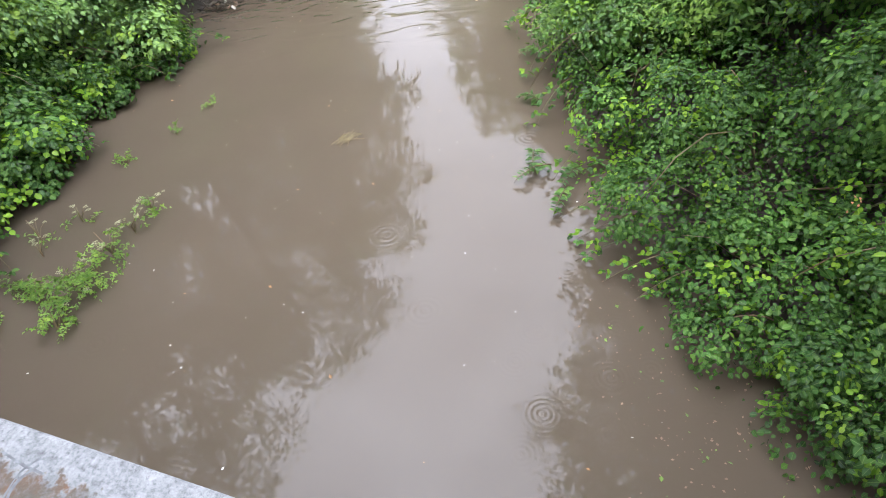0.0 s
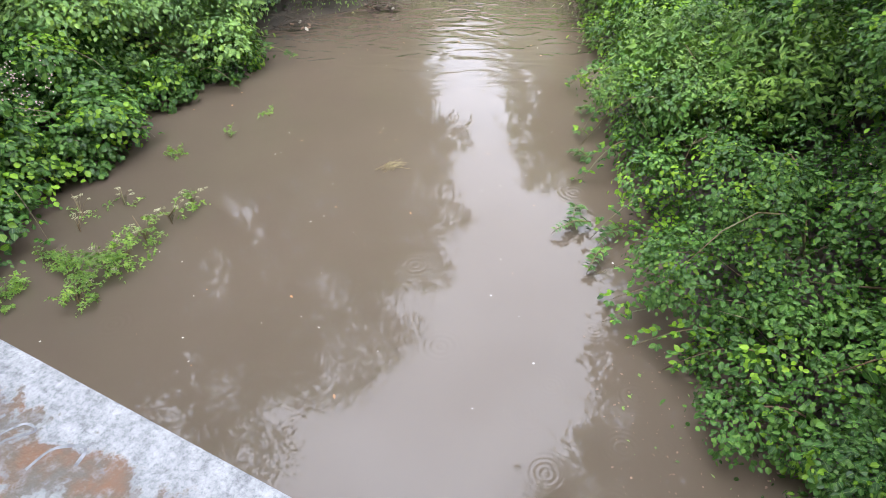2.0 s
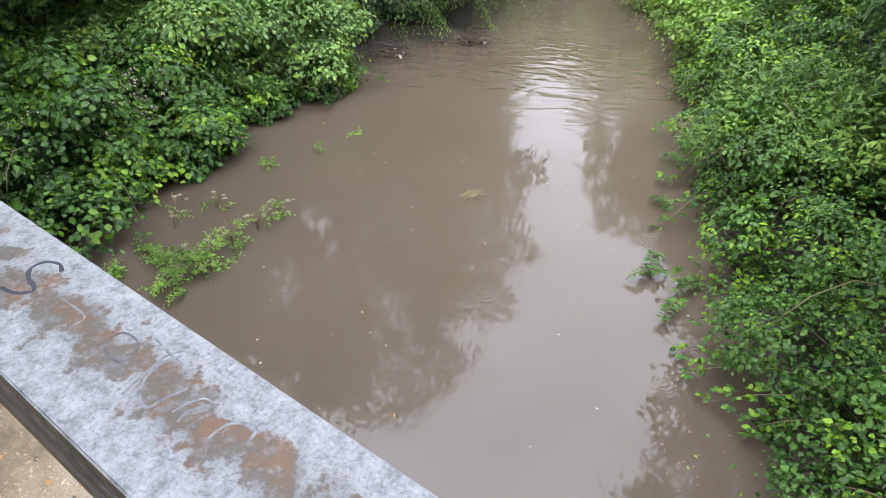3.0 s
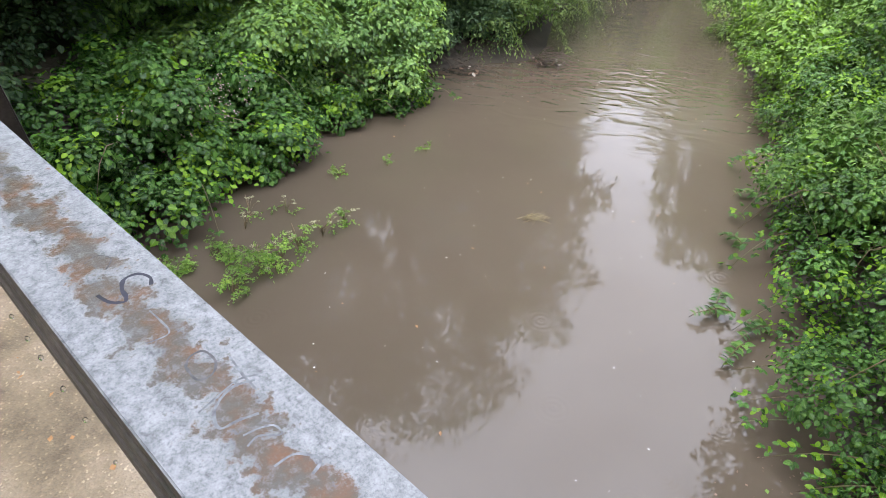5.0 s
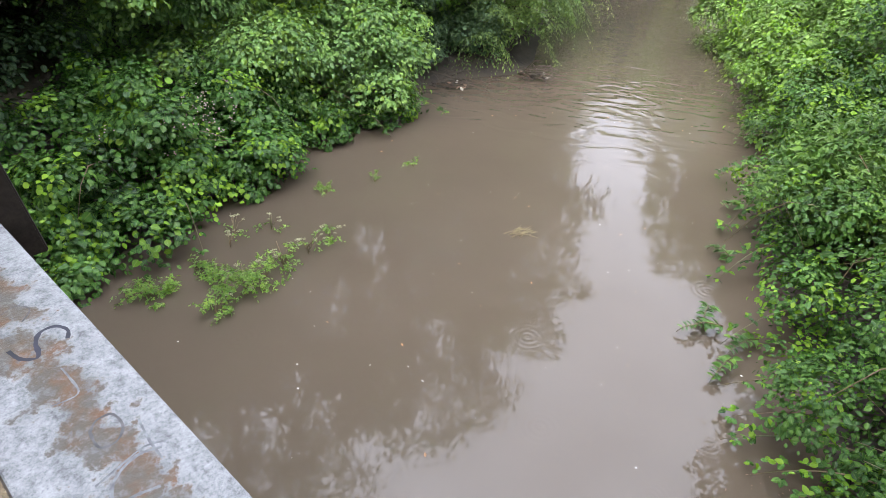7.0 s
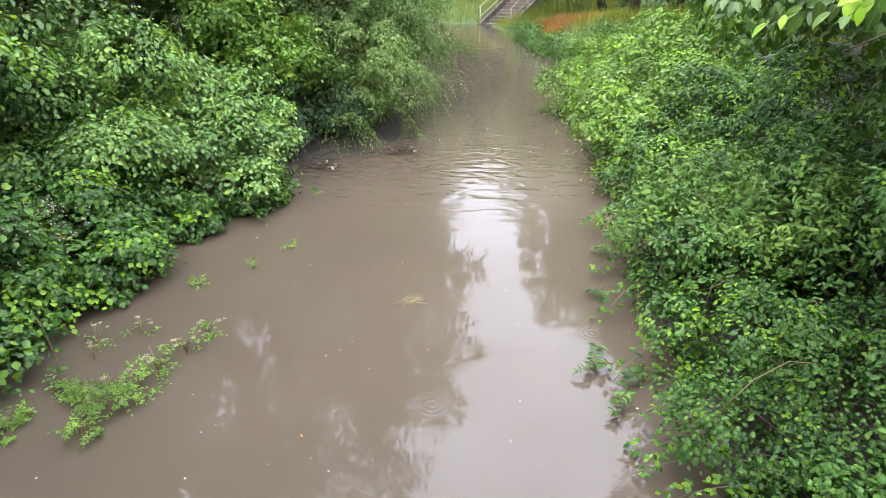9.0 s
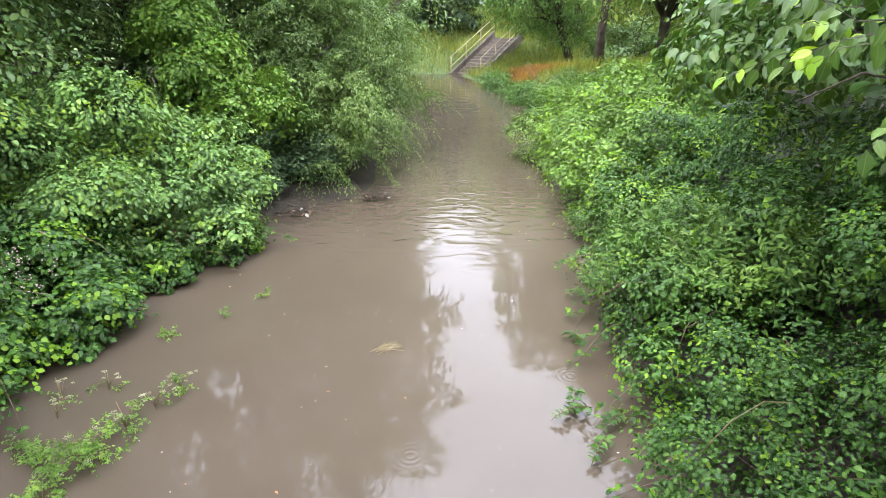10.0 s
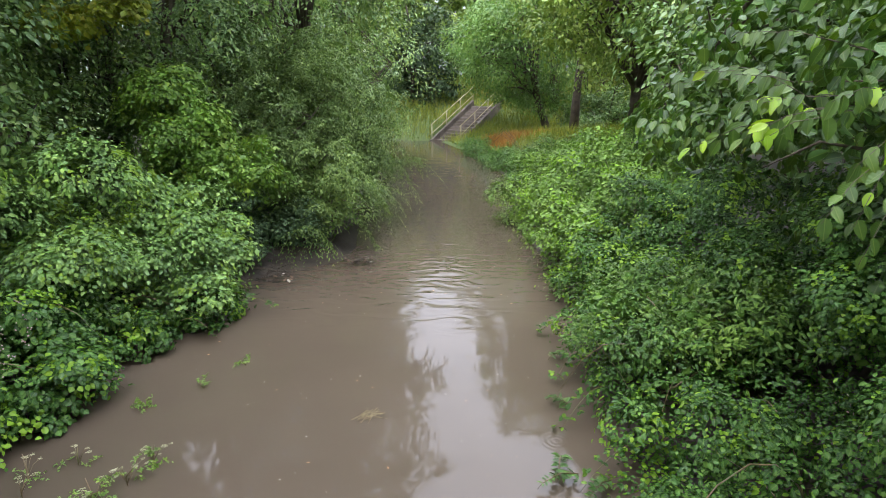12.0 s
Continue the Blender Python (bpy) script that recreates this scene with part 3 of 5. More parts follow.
def shrub(name, label, category, mats, lobes, root, seed, n, per, size, stem=0.03, group="", stem_mat=None, make=foliage, **kw):
    thing = empty(name, label, category, (0, 0, 0), group)
    part("stem", limbs(lobes, root, seed, stem), stem_mat or M_BARK, thing)
    ob = part("foliage", make(name + "_foliage", mats, lobes, n, per, size, seed, **kw), mats, thing)
    ob["kind"] = "stuff"
    return thing


def tree(name, label, mats, root, height, lobes, seed, n, per, size, trunk=0.16, group="", lean=(0, 0), make=foliage, **kw):
    thing = empty(name, label, "tree", (0, 0, 0), group)
    rng = random.Random(seed)
    bm = bmesh.new()
    x, y, z = root
    pts = [Vector((x + lean[0] * i / 6 + rng.uniform(-0.06, 0.06) * i, y + lean[1] * i / 6 + rng.uniform(-0.06, 0.06) * i, z - 0.2 + (height + 0.2) * i / 6)) for i in range(7)]
    add_tube(bm, pts, [trunk * (1.25 if i == 0 else 1 - 0.12 * i) for i in range(7)], 10)
    for lobe in lobes:
        c, r = Vector(lobe[:3]), Vector(lobe[3:6])
        for _ in range(3):
            start = pts[rng.randint(2, 5)]
            goal = c + Vector([rng.uniform(-0.6, 0.6) * r[i] for i in range(3)])
            knee = start.lerp(goal, 0.5) + Vector((0, 0, 0.12 * (goal - start).length))
            add_tube(bm, [start, knee, goal], [trunk * 0.4, trunk * 0.25, trunk * 0.1], 6)
            for _ in range(5):
                tip = c + Vector([rng.uniform(-0.9, 0.9) * r[i] for i in range(3)])
                add_tube(bm, [goal, goal.lerp(tip, 0.5) + Vector((0, 0, 0.1)), tip], [trunk * 0.1, trunk * 0.06, trunk * 0.025], 4)
    part("trunk", bm, M_BARK, thing)
    ob = part("crown", make(name + "_crown", mats, lobes, n, per, size, seed, **kw), mats, thing)
    ob["kind"] = "stuff"
    return thing


# ---- ground and river ----
BANK_LEFT = [(-5.0, -60), (-4.6, -15), (-4.4, -2), (-4.1, 2), (-3.9, 3.2), (-3.6, 4.2), (-3.55, 5.5), (-3.35, 6.4), (-2.45, 7.4), (-2.9, 8.6),
             (-2.5, 9.2), (-1.45, 9.9), (-1.35, 11), (-1.7, 14), (-2.2, 20), (-3.2, 27), (-7, 29.5), (-40, 33)]
BANK_RIGHT = [(-40, 38), (-8, 32.3), (-2.5, 30.9), (-0.5, 30.4), (0.3, 27.5), (1.3, 23), (1.75, 19), (2.0, 17.3), (1.5, 14.5), (1.3, 12.5),
              (1.5, 10), (1.7, 8), (1.35, 7), (1.3, 5.5), (1.35, 4.2), (1.35, 3), (1.75, 2.1), (2.0, 1.5), (2.4, 0.5), (2.8, -2), (3, -15), (3.2, -60)]


def bank_distance(x, y):
    """Distance from the water's edge, positive on land."""
    poly = np.array(BANK_LEFT + BANK_RIGHT)
    a, b = poly, np.roll(poly, -1, 0)
    best = np.full(x.shape, 1e9)
    inside = np.zeros(x.shape, bool)
    for (ax, ay), (bx, by) in zip(a, b):
        dx, dy = bx - ax, by - ay
        s = np.clip(((x - ax) * dx + (y - ay) * dy) / (dx * dx + dy * dy), 0, 1)
        best = np.minimum(best, np.hypot(x - ax - s * dx, y - ay - s * dy))
        cross = ((ay > y) != (by > y)) & (x < (bx - ax) * (y - ay) / (by - ay + 1e-12) + ax)
        inside ^= cross
    return np.where(inside, -best, best)


def on_steps(x, y):
    s = ((x + 0.6) * 2.25 + (y - 31.0) * 3.7) / (2.25 ** 2 + 3.7 ** 2)
    d = ((x + 0.6) * 3.7 - (y - 31.0) * 2.25) / math.hypot(2.25, 3.7)
    return (s > -0.03) & (s < 1.05) & (d > -0.1) & (d < 1.9)


def ground_height(x, y):
    x, y = np.asarray(x, float), np.asarray(y, float)
    d = bank_distance(x, y) - 0.3
    near = np.clip(d / 2.6, -1.0, 1.0)
    amp = 1.15 - 0.65 * np.clip((y - 21) / 6, 0, 1)
    h = np.where(near < 0, near * 0.9, amp * np.sin(np.clip(near, 0, 1) * np.pi / 2) ** 1.3)
    rise = np.clip((y - 30.5 - 0.2 * np.abs(x - 1)) / 9.0, 0, 1)
    h = h + np.where(d > 0, rise * 1.9, 0)
    h = h + np.clip((d - 2.6) / 30, 0, 1) * 0.8
    climb = np.clip(((x + 0.6) * 2.25 + (y - 31.0) * 3.7) / (2.25 ** 2 + 3.7 ** 2), 0, 1)
    h = np.where(on_steps(x, y), np.minimum(h, -0.45 + 1.75 * climb), h)
    return h + 0.05 * np.sin(x * 2.3 + y * 1.1) * np.clip(d, 0, 1) + 0.04 * np.sin(x * 0.9 - y * 1.7) * np.clip(d, 0, 1)


def make_ground():
    gx = np.concatenate([[-900, -400, -200, -110, -70], np.arange(-45, -10, 1.5), np.arange(-10, 10, 0.25), np.arange(10, 46, 1.5), [70, 110, 200, 400, 900]])
    gy = np.concatenate([[-900, -400, -200, -100], np.arange(-60, -6, 2.0), np.arange(-6, 40, 0.25), np.arange(40, 70, 2.0), [90, 140, 250, 450, 900]])
    X, Y = np.meshgrid(gx, gy, indexing="ij")
    Z = ground_height(X, Y)
    nx, ny = X.shape
    i = np.arange(nx * ny).reshape(nx, ny)
    quads = np.stack([i[:-1, :-1], i[1:, :-1], i[1:, 1:], i[:-1, 1:]], -1).reshape(-1, 4)
    me = bpy.data.meshes.new("ground")
    me.from_pydata(np.stack([X, Y, Z], -1).reshape(-1, 3).tolist(), [], quads.tolist())
    me.polygons.foreach_set("use_smooth", [True] * len(me.polygons))
    tagged(part("ground", me, M_GROUND), "earthen river bank of dark mud and turf", "ground", kind="structure")


def make_water():
    bm = bmesh.new()
    for a in ((-60, -60), (12, -60), (12, 40), (-60, 40)):
        bm.verts.new((*a, 0))
    bm.faces.new(bm.verts[:])
    tagged(part("water", bm, M_WATER), "murky brown flood water pocked by rain", "water", kind="structure")


make_ground()
make_water()

# ---- the footbridge ----
# its axis runs along RAIL_WAY; local x along the bridge, y out over the river
RAIL_WAY = Vector((-0.909, 0.416, 0)).normalized()
RAIL_OUT = Vector((0.416, 0.909, 0)).normalized()
RAIL_AT = Vector((-0.14, 0.3, 2.6)) - RAIL_OUT * 0.078
BRIDGE = Matrix((( -RAIL_WAY[0], RAIL_OUT[0], 0, RAIL_AT[0]), (-RAIL_WAY[1], RAIL_OUT[1], 0, RAIL_AT[1]), (0, 0, 1, RAIL_AT[2]), (0, 0, 0, 1)))


def make_bridge():
    deck = empty("bridge_deck", "sandy wet aggregate concrete footbridge deck", "bridge", kind="structure")
    bm = bmesh.new()
    add_box(bm, (9.6, 2.22, 0.22), Matrix.Translation((0.2, -0.81, -1.25)), 0.012)
    slab = part("slab", bm, M_DECK, deck)
    slab.matrix_world = BRIDGE
    rng = random.Random(7)
    x = -3.2
    while x < 2.6:
        # mossy rubble along the outer edge
        w = rng.uniform(0.05, 0.13)
        bm = bmesh.new()
        bmesh.ops.create_icosphere(bm, subdivisions=2, radius=0.5)
        bmesh.ops.scale(bm, vec=(w * 1.15, rng.uniform(0.07, 0.1), rng.uniform(0.06, 0.1)), verts=bm.verts)
        for v in bm.verts:
            v.co *= 1 + 0.25 * noise.noise(v.co * 28 + Vector((x * 9, 0, 0)))
        bmesh.ops.translate(bm, vec=(x + w / 2, 0.315 + rng.uniform(-0.012, 0.012), -1.135 + rng.uniform(-0.02, 0.0)), verts=bm.verts)
        part("edge_stone", bm, M_MOSS, deck).matrix_world = BRIDGE
        x += w
    for off in (-0.15, -1.7):
        bm = bmesh.new()
        add_box(bm, (9.4, 0.16, 0.34), Matrix.Translation((0.2, off, -1.53)), 0.008)
        part("beam", bm, M_TIMBER, deck).matrix_world = BRIDGE
    rail = empty("handrail", "timber handrail with wet galvanised capping, scratched and rust-stained", "railing")
    bm = bmesh.new()
    add_box(bm, (9.2, 0.151, 0.006), Matrix.Translation((0.2, -0.001, -0.003)), 0.002)
    cap = part("capping", bm, M_ZINC, rail, "wet galvanised capping with rusty stains")
    cap.matrix_world = BRIDGE
    for i, off in enumerate((-0.021, -0.05, -0.079)):
        bm = bmesh.new()
        deep = 0.145 + 0.003 * i
        add_box(bm, (9.2, deep, 0.028), Matrix.Translation((0.2, 0.07 - deep / 2, off)), 0.002)
        part("board", bm, M_TIMBER, rail).matrix_world = BRIDGE
    for along in (-4.2, -2.55, -0.3, 1.75, 3.2, 4.6):
        bm = bmesh.new()
        add_box(bm, (0.09, 0.09, 1.05), Matrix.Translation((along, 0.0, -0.617)), 0.006)
        part("post", bm, M_TIMBER, rail).matrix_world = BRIDGE


make_bridge()

# ---- left bank ----
shrub("bramble", "bramble thicket with small pink flowers over the water", "bramble", [M_BRAMBLE, M_BRAMBLE_YOUNG],
      [(-4.5, 4.3, 0.22, 1.0, 1.05, 0.92), (-4.45, 5.5, 0.25, 1.08, 1.05, 0.95), (-4.85, 3.3, 0.2, 1.05, 0.85, 0.65), (-5.1, 4.7, 0.4, 0.95, 1.15, 0.95), (-3.85, 5.0, 0.1, 0.5, 0.7, 0.4)],
      (-5.2, 4.7, 0.4), 11, 900, 40, 0.062, 0.014, "brambles", M_CANE, blade=ROUND, ratio=0.88, young=0.22, clump=0.19, inner=0.6)
shrub("bramble", "low bramble shoots trailing at the foot of the dogwood", "bramble", [M_BRAMBLE, M_BRAMBLE_YOUNG],
      [(-3.7, 6.45, 0.15, 0.6, 0.45, 0.4), (-4.3, 6.5, 0.35, 0.7, 0.55, 0.65), (-3.15, 7.1, 0.1, 0.45, 0.35, 0.28), (-2.95, 7.6, 0.1, 0.35, 0.4, 0.25)],
      (-4.3, 6.7, 0.3), 18, 220, 34, 0.055, 0.012, "brambles", M_CANE, blade=ROUND, ratio=0.8, young=0.3, clump=0.15)
shrub("dogwood_shrub", "dense dogwood shrub with rounded green leaves", "shrub", [M_DOGWOOD, M_DOGWOOD_YOUNG],
      [(-3.7, 7.6, 0.5, 1.0, 0.8, 1.05), (-4.8, 7.3, 0.85, 1.4, 1.2, 1.2), (-6.2, 6.8, 1.15, 1.6, 1.4, 1.4), (-3.7, 8.3, 0.6, 0.9, 0.7, 1.25)],
      (-5.0, 7.8, 0.5), 12, 1750, 40, 0.066, 0.03, "shrubs", blade=ROUND, ratio=0.68, young=0.15, clump=0.24, hang=0.6, inner=0.5)
# last lobe hangs out of view, added to shade the hollow below
shrub("hazel_shrub", "hazel bough hanging over the bramble", "shrub", [M_DOGWOOD, M_DOGWOOD_YOUNG],
      [(-5.3, 5.8, 2.0, 0.9, 0.9, 0.4), (-6.3, 5.5, 2.4, 1.4, 1.5, 0.7), (-6.4, 3.6, 2.6, 1.4, 1.3, 0.55), (-8.2, 4.4, 2.9, 1.5, 2.2, 0.9), (-5.1, 4.4, 2.95, 1.0, 1.2, 0.4)],
      # share of paler leaves raised to imitate leaves catching the light
      (-7.2, 5.4, 0.8), 13, 1100, 38, 0.068, 0.03, "shrubs", blade=ROUND, ratio=0.88, young=0.35, clump=0.28, hang=0.7, under=-0.95, inner=1.0)
shrub("maple_shrub", "pale green field maple shrub by the willow", "shrub", [M_MAPLESHRUB, M_DOGWOOD_YOUNG],
      [(-3.9, 9.4, 1.9, 0.85, 0.65, 0.9), (-3.2, 9.7, 1.5, 0.65, 0.55, 0.75), (-4.4, 9.6, 2.7, 0.7, 0.6, 0.6)],
      (-3.9, 10.0, 0.5), 14, 460, 38, 0.066, 0.025, "shrubs", blade=ROUND, ratio=0.75, young=0.15, clump=0.22, hang=0.5)
shrub("willow", "grey-green willow drooping over the water", "willow", [M_WILLOW],
      [(-3.2, 12.2, 2.0, 1.8, 1.9, 1.9), (-2.2, 10.9, 0.95, 1.0, 1.0, 1.0), (-2.2, 13.4, 1.5, 1.2, 1.6, 1.4), (-2.75, 12.4, 3.0, 1.25, 1.5, 1.1)],
      (-3.4, 12.6, 0.5), 15, 7800, 12, 0.07, 0.05, "", make=sprays, blade=KITE, ratio=0.54, twig=0.36, droop=0.8, lift=0.1, hang=0.5, under=-0.6, inner=0.4, bough=0.8, fan=14, lump=0.3, shell=0.13, ruffle=0.5, billow=8)
# added bush: its dark leaves stand in for the black shade under the hazel
shrub("ivy_bush", "added dark-leaved thicket standing in for the black hollow under the hazel", "shrub", [M_DARK],
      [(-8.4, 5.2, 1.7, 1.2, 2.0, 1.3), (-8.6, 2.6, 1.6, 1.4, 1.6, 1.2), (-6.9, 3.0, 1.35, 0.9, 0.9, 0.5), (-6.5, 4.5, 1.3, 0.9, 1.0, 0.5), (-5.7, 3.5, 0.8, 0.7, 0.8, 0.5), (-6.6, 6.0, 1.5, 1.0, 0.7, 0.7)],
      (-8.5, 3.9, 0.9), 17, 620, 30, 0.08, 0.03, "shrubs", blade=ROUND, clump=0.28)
shrub("hawthorn_thicket", "dark hawthorn thicket behind the dogwood", "shrub", [M_THORN],
      [(-6.2, 9.8, 1.9, 1.4, 1.1, 1.3), (-8.2, 10.4, 2.4, 1.6, 1.5, 1.7), (-4.9, 10.6, 2.7, 1.1, 0.9, 1.3), (-6.9, 10.6, 4.0, 1.9, 1.2, 1.5), (-9.6, 8.2, 2.6, 1.4, 1.6, 1.8), (-4.9, 13.5, 3.4, 1.3, 1.5, 1.8)],
      (-6.6, 11.0, 1.2), 20, 1550, 36, 0.078, 0.05, "shrubs", blade=KITE, ratio=0.8, clump=0.3, hang=0.4, under=-0.8, inner=0.8)
shrub("maple_shrub", "yellow-green maple tips above the dogwood", "shrub", [M_MAPLE],
      [(-5.35, 9.0, 3.85, 0.62, 0.4, 0.3), (-4.6, 9.1, 4.05, 0.4, 0.35, 0.22)],
      (-6.0, 10.8, 2.6), 30, 90, 34, 0.075, 0.015, "shrubs", blade=ROUND, ratio=0.85, clump=0.2, hang=0.5, inner=0.3, under=-0.9)
shrub("ivy_bush", "dark low bush of glossy leaves under the willow", "shrub", [M_DARK],
      [(-2.75, 10.25, 0.5, 0.7, 0.5, 0.6), (-3.5, 9.6, 0.6, 0.7, 0.6, 0.75)],
      (-2.9, 10.3, 0.3), 16, 300, 32, 0.062, 0.02, "shrubs", blade=ROUND, ratio=0.6, clump=0.2, hang=0.6)


# ---- trees ----
def tall(name, label, mats, x, y, top, w, seed, n, size, low=1.5, trunk=0.16, group="", per=7, lean=(0, 0), **kw):
    rng = random.Random(seed)
    z = float(ground_height(x - lean[0], y - lean[1]))
    mid_z = (low + top) / 2
    lobes = [(x, y, mid_z, w * 0.82, w * 0.82, (top - low) / 2)]
    for k in range(8):
        a = k * 2.4 + rng.uniform(-0.4, 0.4)
        h = low + (top - low) * (0.14 + 0.7 * ((k * 0.381) % 1.0))
        lobes.append((x + math.cos(a) * w * 0.55, y + math.sin(a) * w * 0.55, h, w * rng.uniform(0.4, 0.58), w * rng.uniform(0.4, 0.58), (top - low) * rng.uniform(0.13, 0.2)))
    return tree(name, label, mats, (x - lean[0], y - lean[1], z), top * 0.8, lobes, seed, n, per, size, trunk, group, lean, **kw)


LEAFY = dict(blade=KITE, ratio=0.72, under=-0.9, clump=0.5, lump=0.3, hang=0.6, inner=0.5, squash=0.8)
LACY = dict(LEAFY, inner=0.12, clump=0.42, stray=0.3)
FEATHERY = dict(LEAFY, ratio=0.5, clump=0.6, hang=0.7)
tall("ash_tree", "tall dark-leaved tree above the hazel", [M_TREE], -7.9, 7.6, 6.4, 3.2, 21, 700, 0.085, 1.7, 0.16, "bank trees", per=40, **dict(LEAFY, blade=ROUND))
tall("ash_tree", "tall dark-leaved tree behind the shrubs", [M_TREE, M_MAPLE], -6.0, 11.4, 8.6, 3.0, 22, 760, 0.085, 1.4, 0.16, "bank trees", per=40, young=0.06, **LEAFY)
tall("ash_tree", "tall dark-leaved tree behind the willow", [M_TREE], -5.0, 16.8, 9.6, 3.1, 23, 560, 0.115, 0.8, 0.16, "bank trees", per=40, **LEAFY)
tall("ash_tree", "tall dark-leaved tree at the river bend", [M_TREE], -5.5, 24.0, 14.0, 4.4, 24, 700, 0.14, 0.5, 0.2, "bank trees", per=40, **FEATHERY)
tall("ash_tree", "tall pale tree rising behind the holly", [M_ASH], -5.6, 34.0, 17.0, 3.8, 29, 400, 0.2, 3.0, 0.26, "bank trees", per=36, **LEAFY)
tall("alder_tree", "high alder crown leaning out above the hazel", [M_TREE], -5.3, 7.0, 8.2, 2.5, 44, 500, 0.1, 4.6, 0.13, "alders", per=36, lean=(1.3, -0.3), **LACY)
tall("alder_tree", "high alder crown leaning out above the maple", [M_TREE], -3.9, 11.0, 9.5, 2.5, 45, 560, 0.1, 5.0, 0.13, "alders", per=36, lean=(1.3, -0.3), **LACY)
tall("alder_tree", "high alder crown leaning out above the willow", [M_TREE], -2.6, 15.8, 11.4, 2.4, 46, 560, 0.12, 4.6, 0.13, "alders", per=36, lean=(1.3, -0.3), **LACY)
tall("alder_tree", "high alder crown leaning out above the elder", [M_ASH], 4.5, 14.5, 6.7, 2.7, 47, 460, 0.12, 3.0, 0.15, "alders", per=40, **LEAFY)
tall("alder_tree", "high alder crown leaning out above the nettles", [M_ASH], 4.7, 22.0, 10.8, 3.4, 48, 460, 0.13, 5.0, 0.17, "alders", per=40, **LEAFY)
tall("holly_bush", "dark blue-green rounded bush on the far bank", [M_DARK], -1.9, 36.5, 6.8, 2.9, 25, 360, 0.2, 0.7, 0.12, per=36, **LEAFY)
tall("young_tree", "young leafy tree with a bare brown trunk", [M_PINNATE], 3.2, 28.6, 7.2, 3.0, 26, 640, 0.15, 1.2, 0.2, per=40, lean=(-1.8, 0), **FEATHERY)
shrub("thorn_bush", "dark thorn bush beside the young tree", "shrub", [M_THORN],
      [(7.0, 27.5, 1.3, 1.6, 1.0, 1.2), (5.9, 24.6, 1.0, 1.1, 1.0, 0.8), (8.8, 26.0, 1.8, 1.6, 1.2, 1.6)], (7.0, 27.6, 0.8), 58, 420, 34, 0.12, 0.03, "shrubs", blade=KITE, ratio=0.7, clump=0.3, inner=0.5)
tall("ash_tree", "tall tree rising behind the young tree", [M_ASH], 6.2, 34.8, 16.0, 5.4, 28, 560, 0.22, 0.6, 0.3, "bank trees", per=40, **LEAFY)
far_tree = tall("far_tree", "pale green tree beyond the river bend", [M_ASH], 2.5, 50.0, 16.5, 5.8, 27, 330, 0.46, 0.2, 0.3, "far trees", per=26, **LEAFY)
# copies beside and behind the bridge are unseen, added to close off the sky
for k, (x, y, turn, s) in enumerate([(-3.2, 47, 20, 0.9), (11, 45, 40, 1.0), (-7.5, 45, 110, 0.95), (-15, 43, 200, 1.05), (18, 42, 290, 1.0), (9, 60, 75, 1.3), (-9, 60, 150, 1.3), (-12, 29, 95, 0.75),
                                     (14, 26, 220, 0.8), (13, 14, 120, 0.75), (-15, 18, 330, 0.85), (-14, 6, 60, 0.8), (-11, -4, 30, 0.75), (10.5, -3, 190, 0.8), (-8, -23, 90, 0.9), (-10, -15, 10, 0.9), (9, -14, 250, 0.9)]):
    m = Matrix.Translation((x, y, 0)) @ Matrix.Rotation(radians(turn), 4, "Z") @ Matrix.Translation((-2.5 * s, -50.0 * s, 0))
    far = copy_thing(far_tree, m)
    far.scale = (s, s, s)

# ---- right bank ----
shrub("bramble", "glossy bramble thicket spilling into the water", "bramble", [M_BRAMBLE, M_BRAMBLE_YOUNG],
      [(2.75, 1.5, 0.4, 0.85, 0.95, 0.8), (2.4, 3.1, 0.3, 0.95, 0.95, 0.95), (3.5, 2.4, 1.1, 1.1, 1.6, 1.1), (3.2, 0.6, 0.5, 0.95, 0.85, 0.9), (3.4, 3.7, 1.6, 1.0, 1.3, 0.95), (2.05, 2.35, 0.25, 0.7, 0.75, 0.6), (2.25, 1.45, 0.2, 0.5, 0.75, 0.5)],
      (3.4, 2.2, 0.5), 31, 2900, 34, 0.037, 0.012, "brambles", M_CANE, blade=ROUND, ratio=0.8, young=0.12, clump=0.15, lump=0.26, inner=0.5)
shrub("bramble", "bramble and nettle thicket with lighter tips", "bramble", [M_BRAMBLE, M_BRAMBLE_YOUNG],
      [(2.18, 4.7, 0.28, 0.95, 1.05, 0.95), (2.32, 6.6, 0.3, 0.95, 1.1, 0.95), (3.4, 5.4, 1.1, 1.2, 1.7, 1.25), (3.2, 7.9, 1.0, 1.1, 1.1, 1.0), (2.4, 7.8, 0.4, 0.8, 0.8, 0.8)],
      (3.4, 5.4, 0.5), 32, 1700, 36, 0.048, 0.012, "brambles", M_CANE, blade=ROUND, ratio=0.72, young=0.26, clump=0.17, lump=0.3, inner=0.5)
shrub("nettle_patch", "bright green upright nettles on the bank", "nettles", [M_NETTLE, M_HERB],
      [(1.95, 5.6, 0.75, 0.55, 0.75, 0.5), (2.5, 4.7, 1.15, 0.55, 0.7, 0.45)],
      (2.4, 5.2, 0.4), 19, 360, 32, 0.064, 0.008, "nettles", M_CANE, blade=LANCE, ratio=0.42, young=0.6, clump=0.18, lift=0.8, hang=-0.3, ruffle=0.55, squash=1.2, sky=0.35)
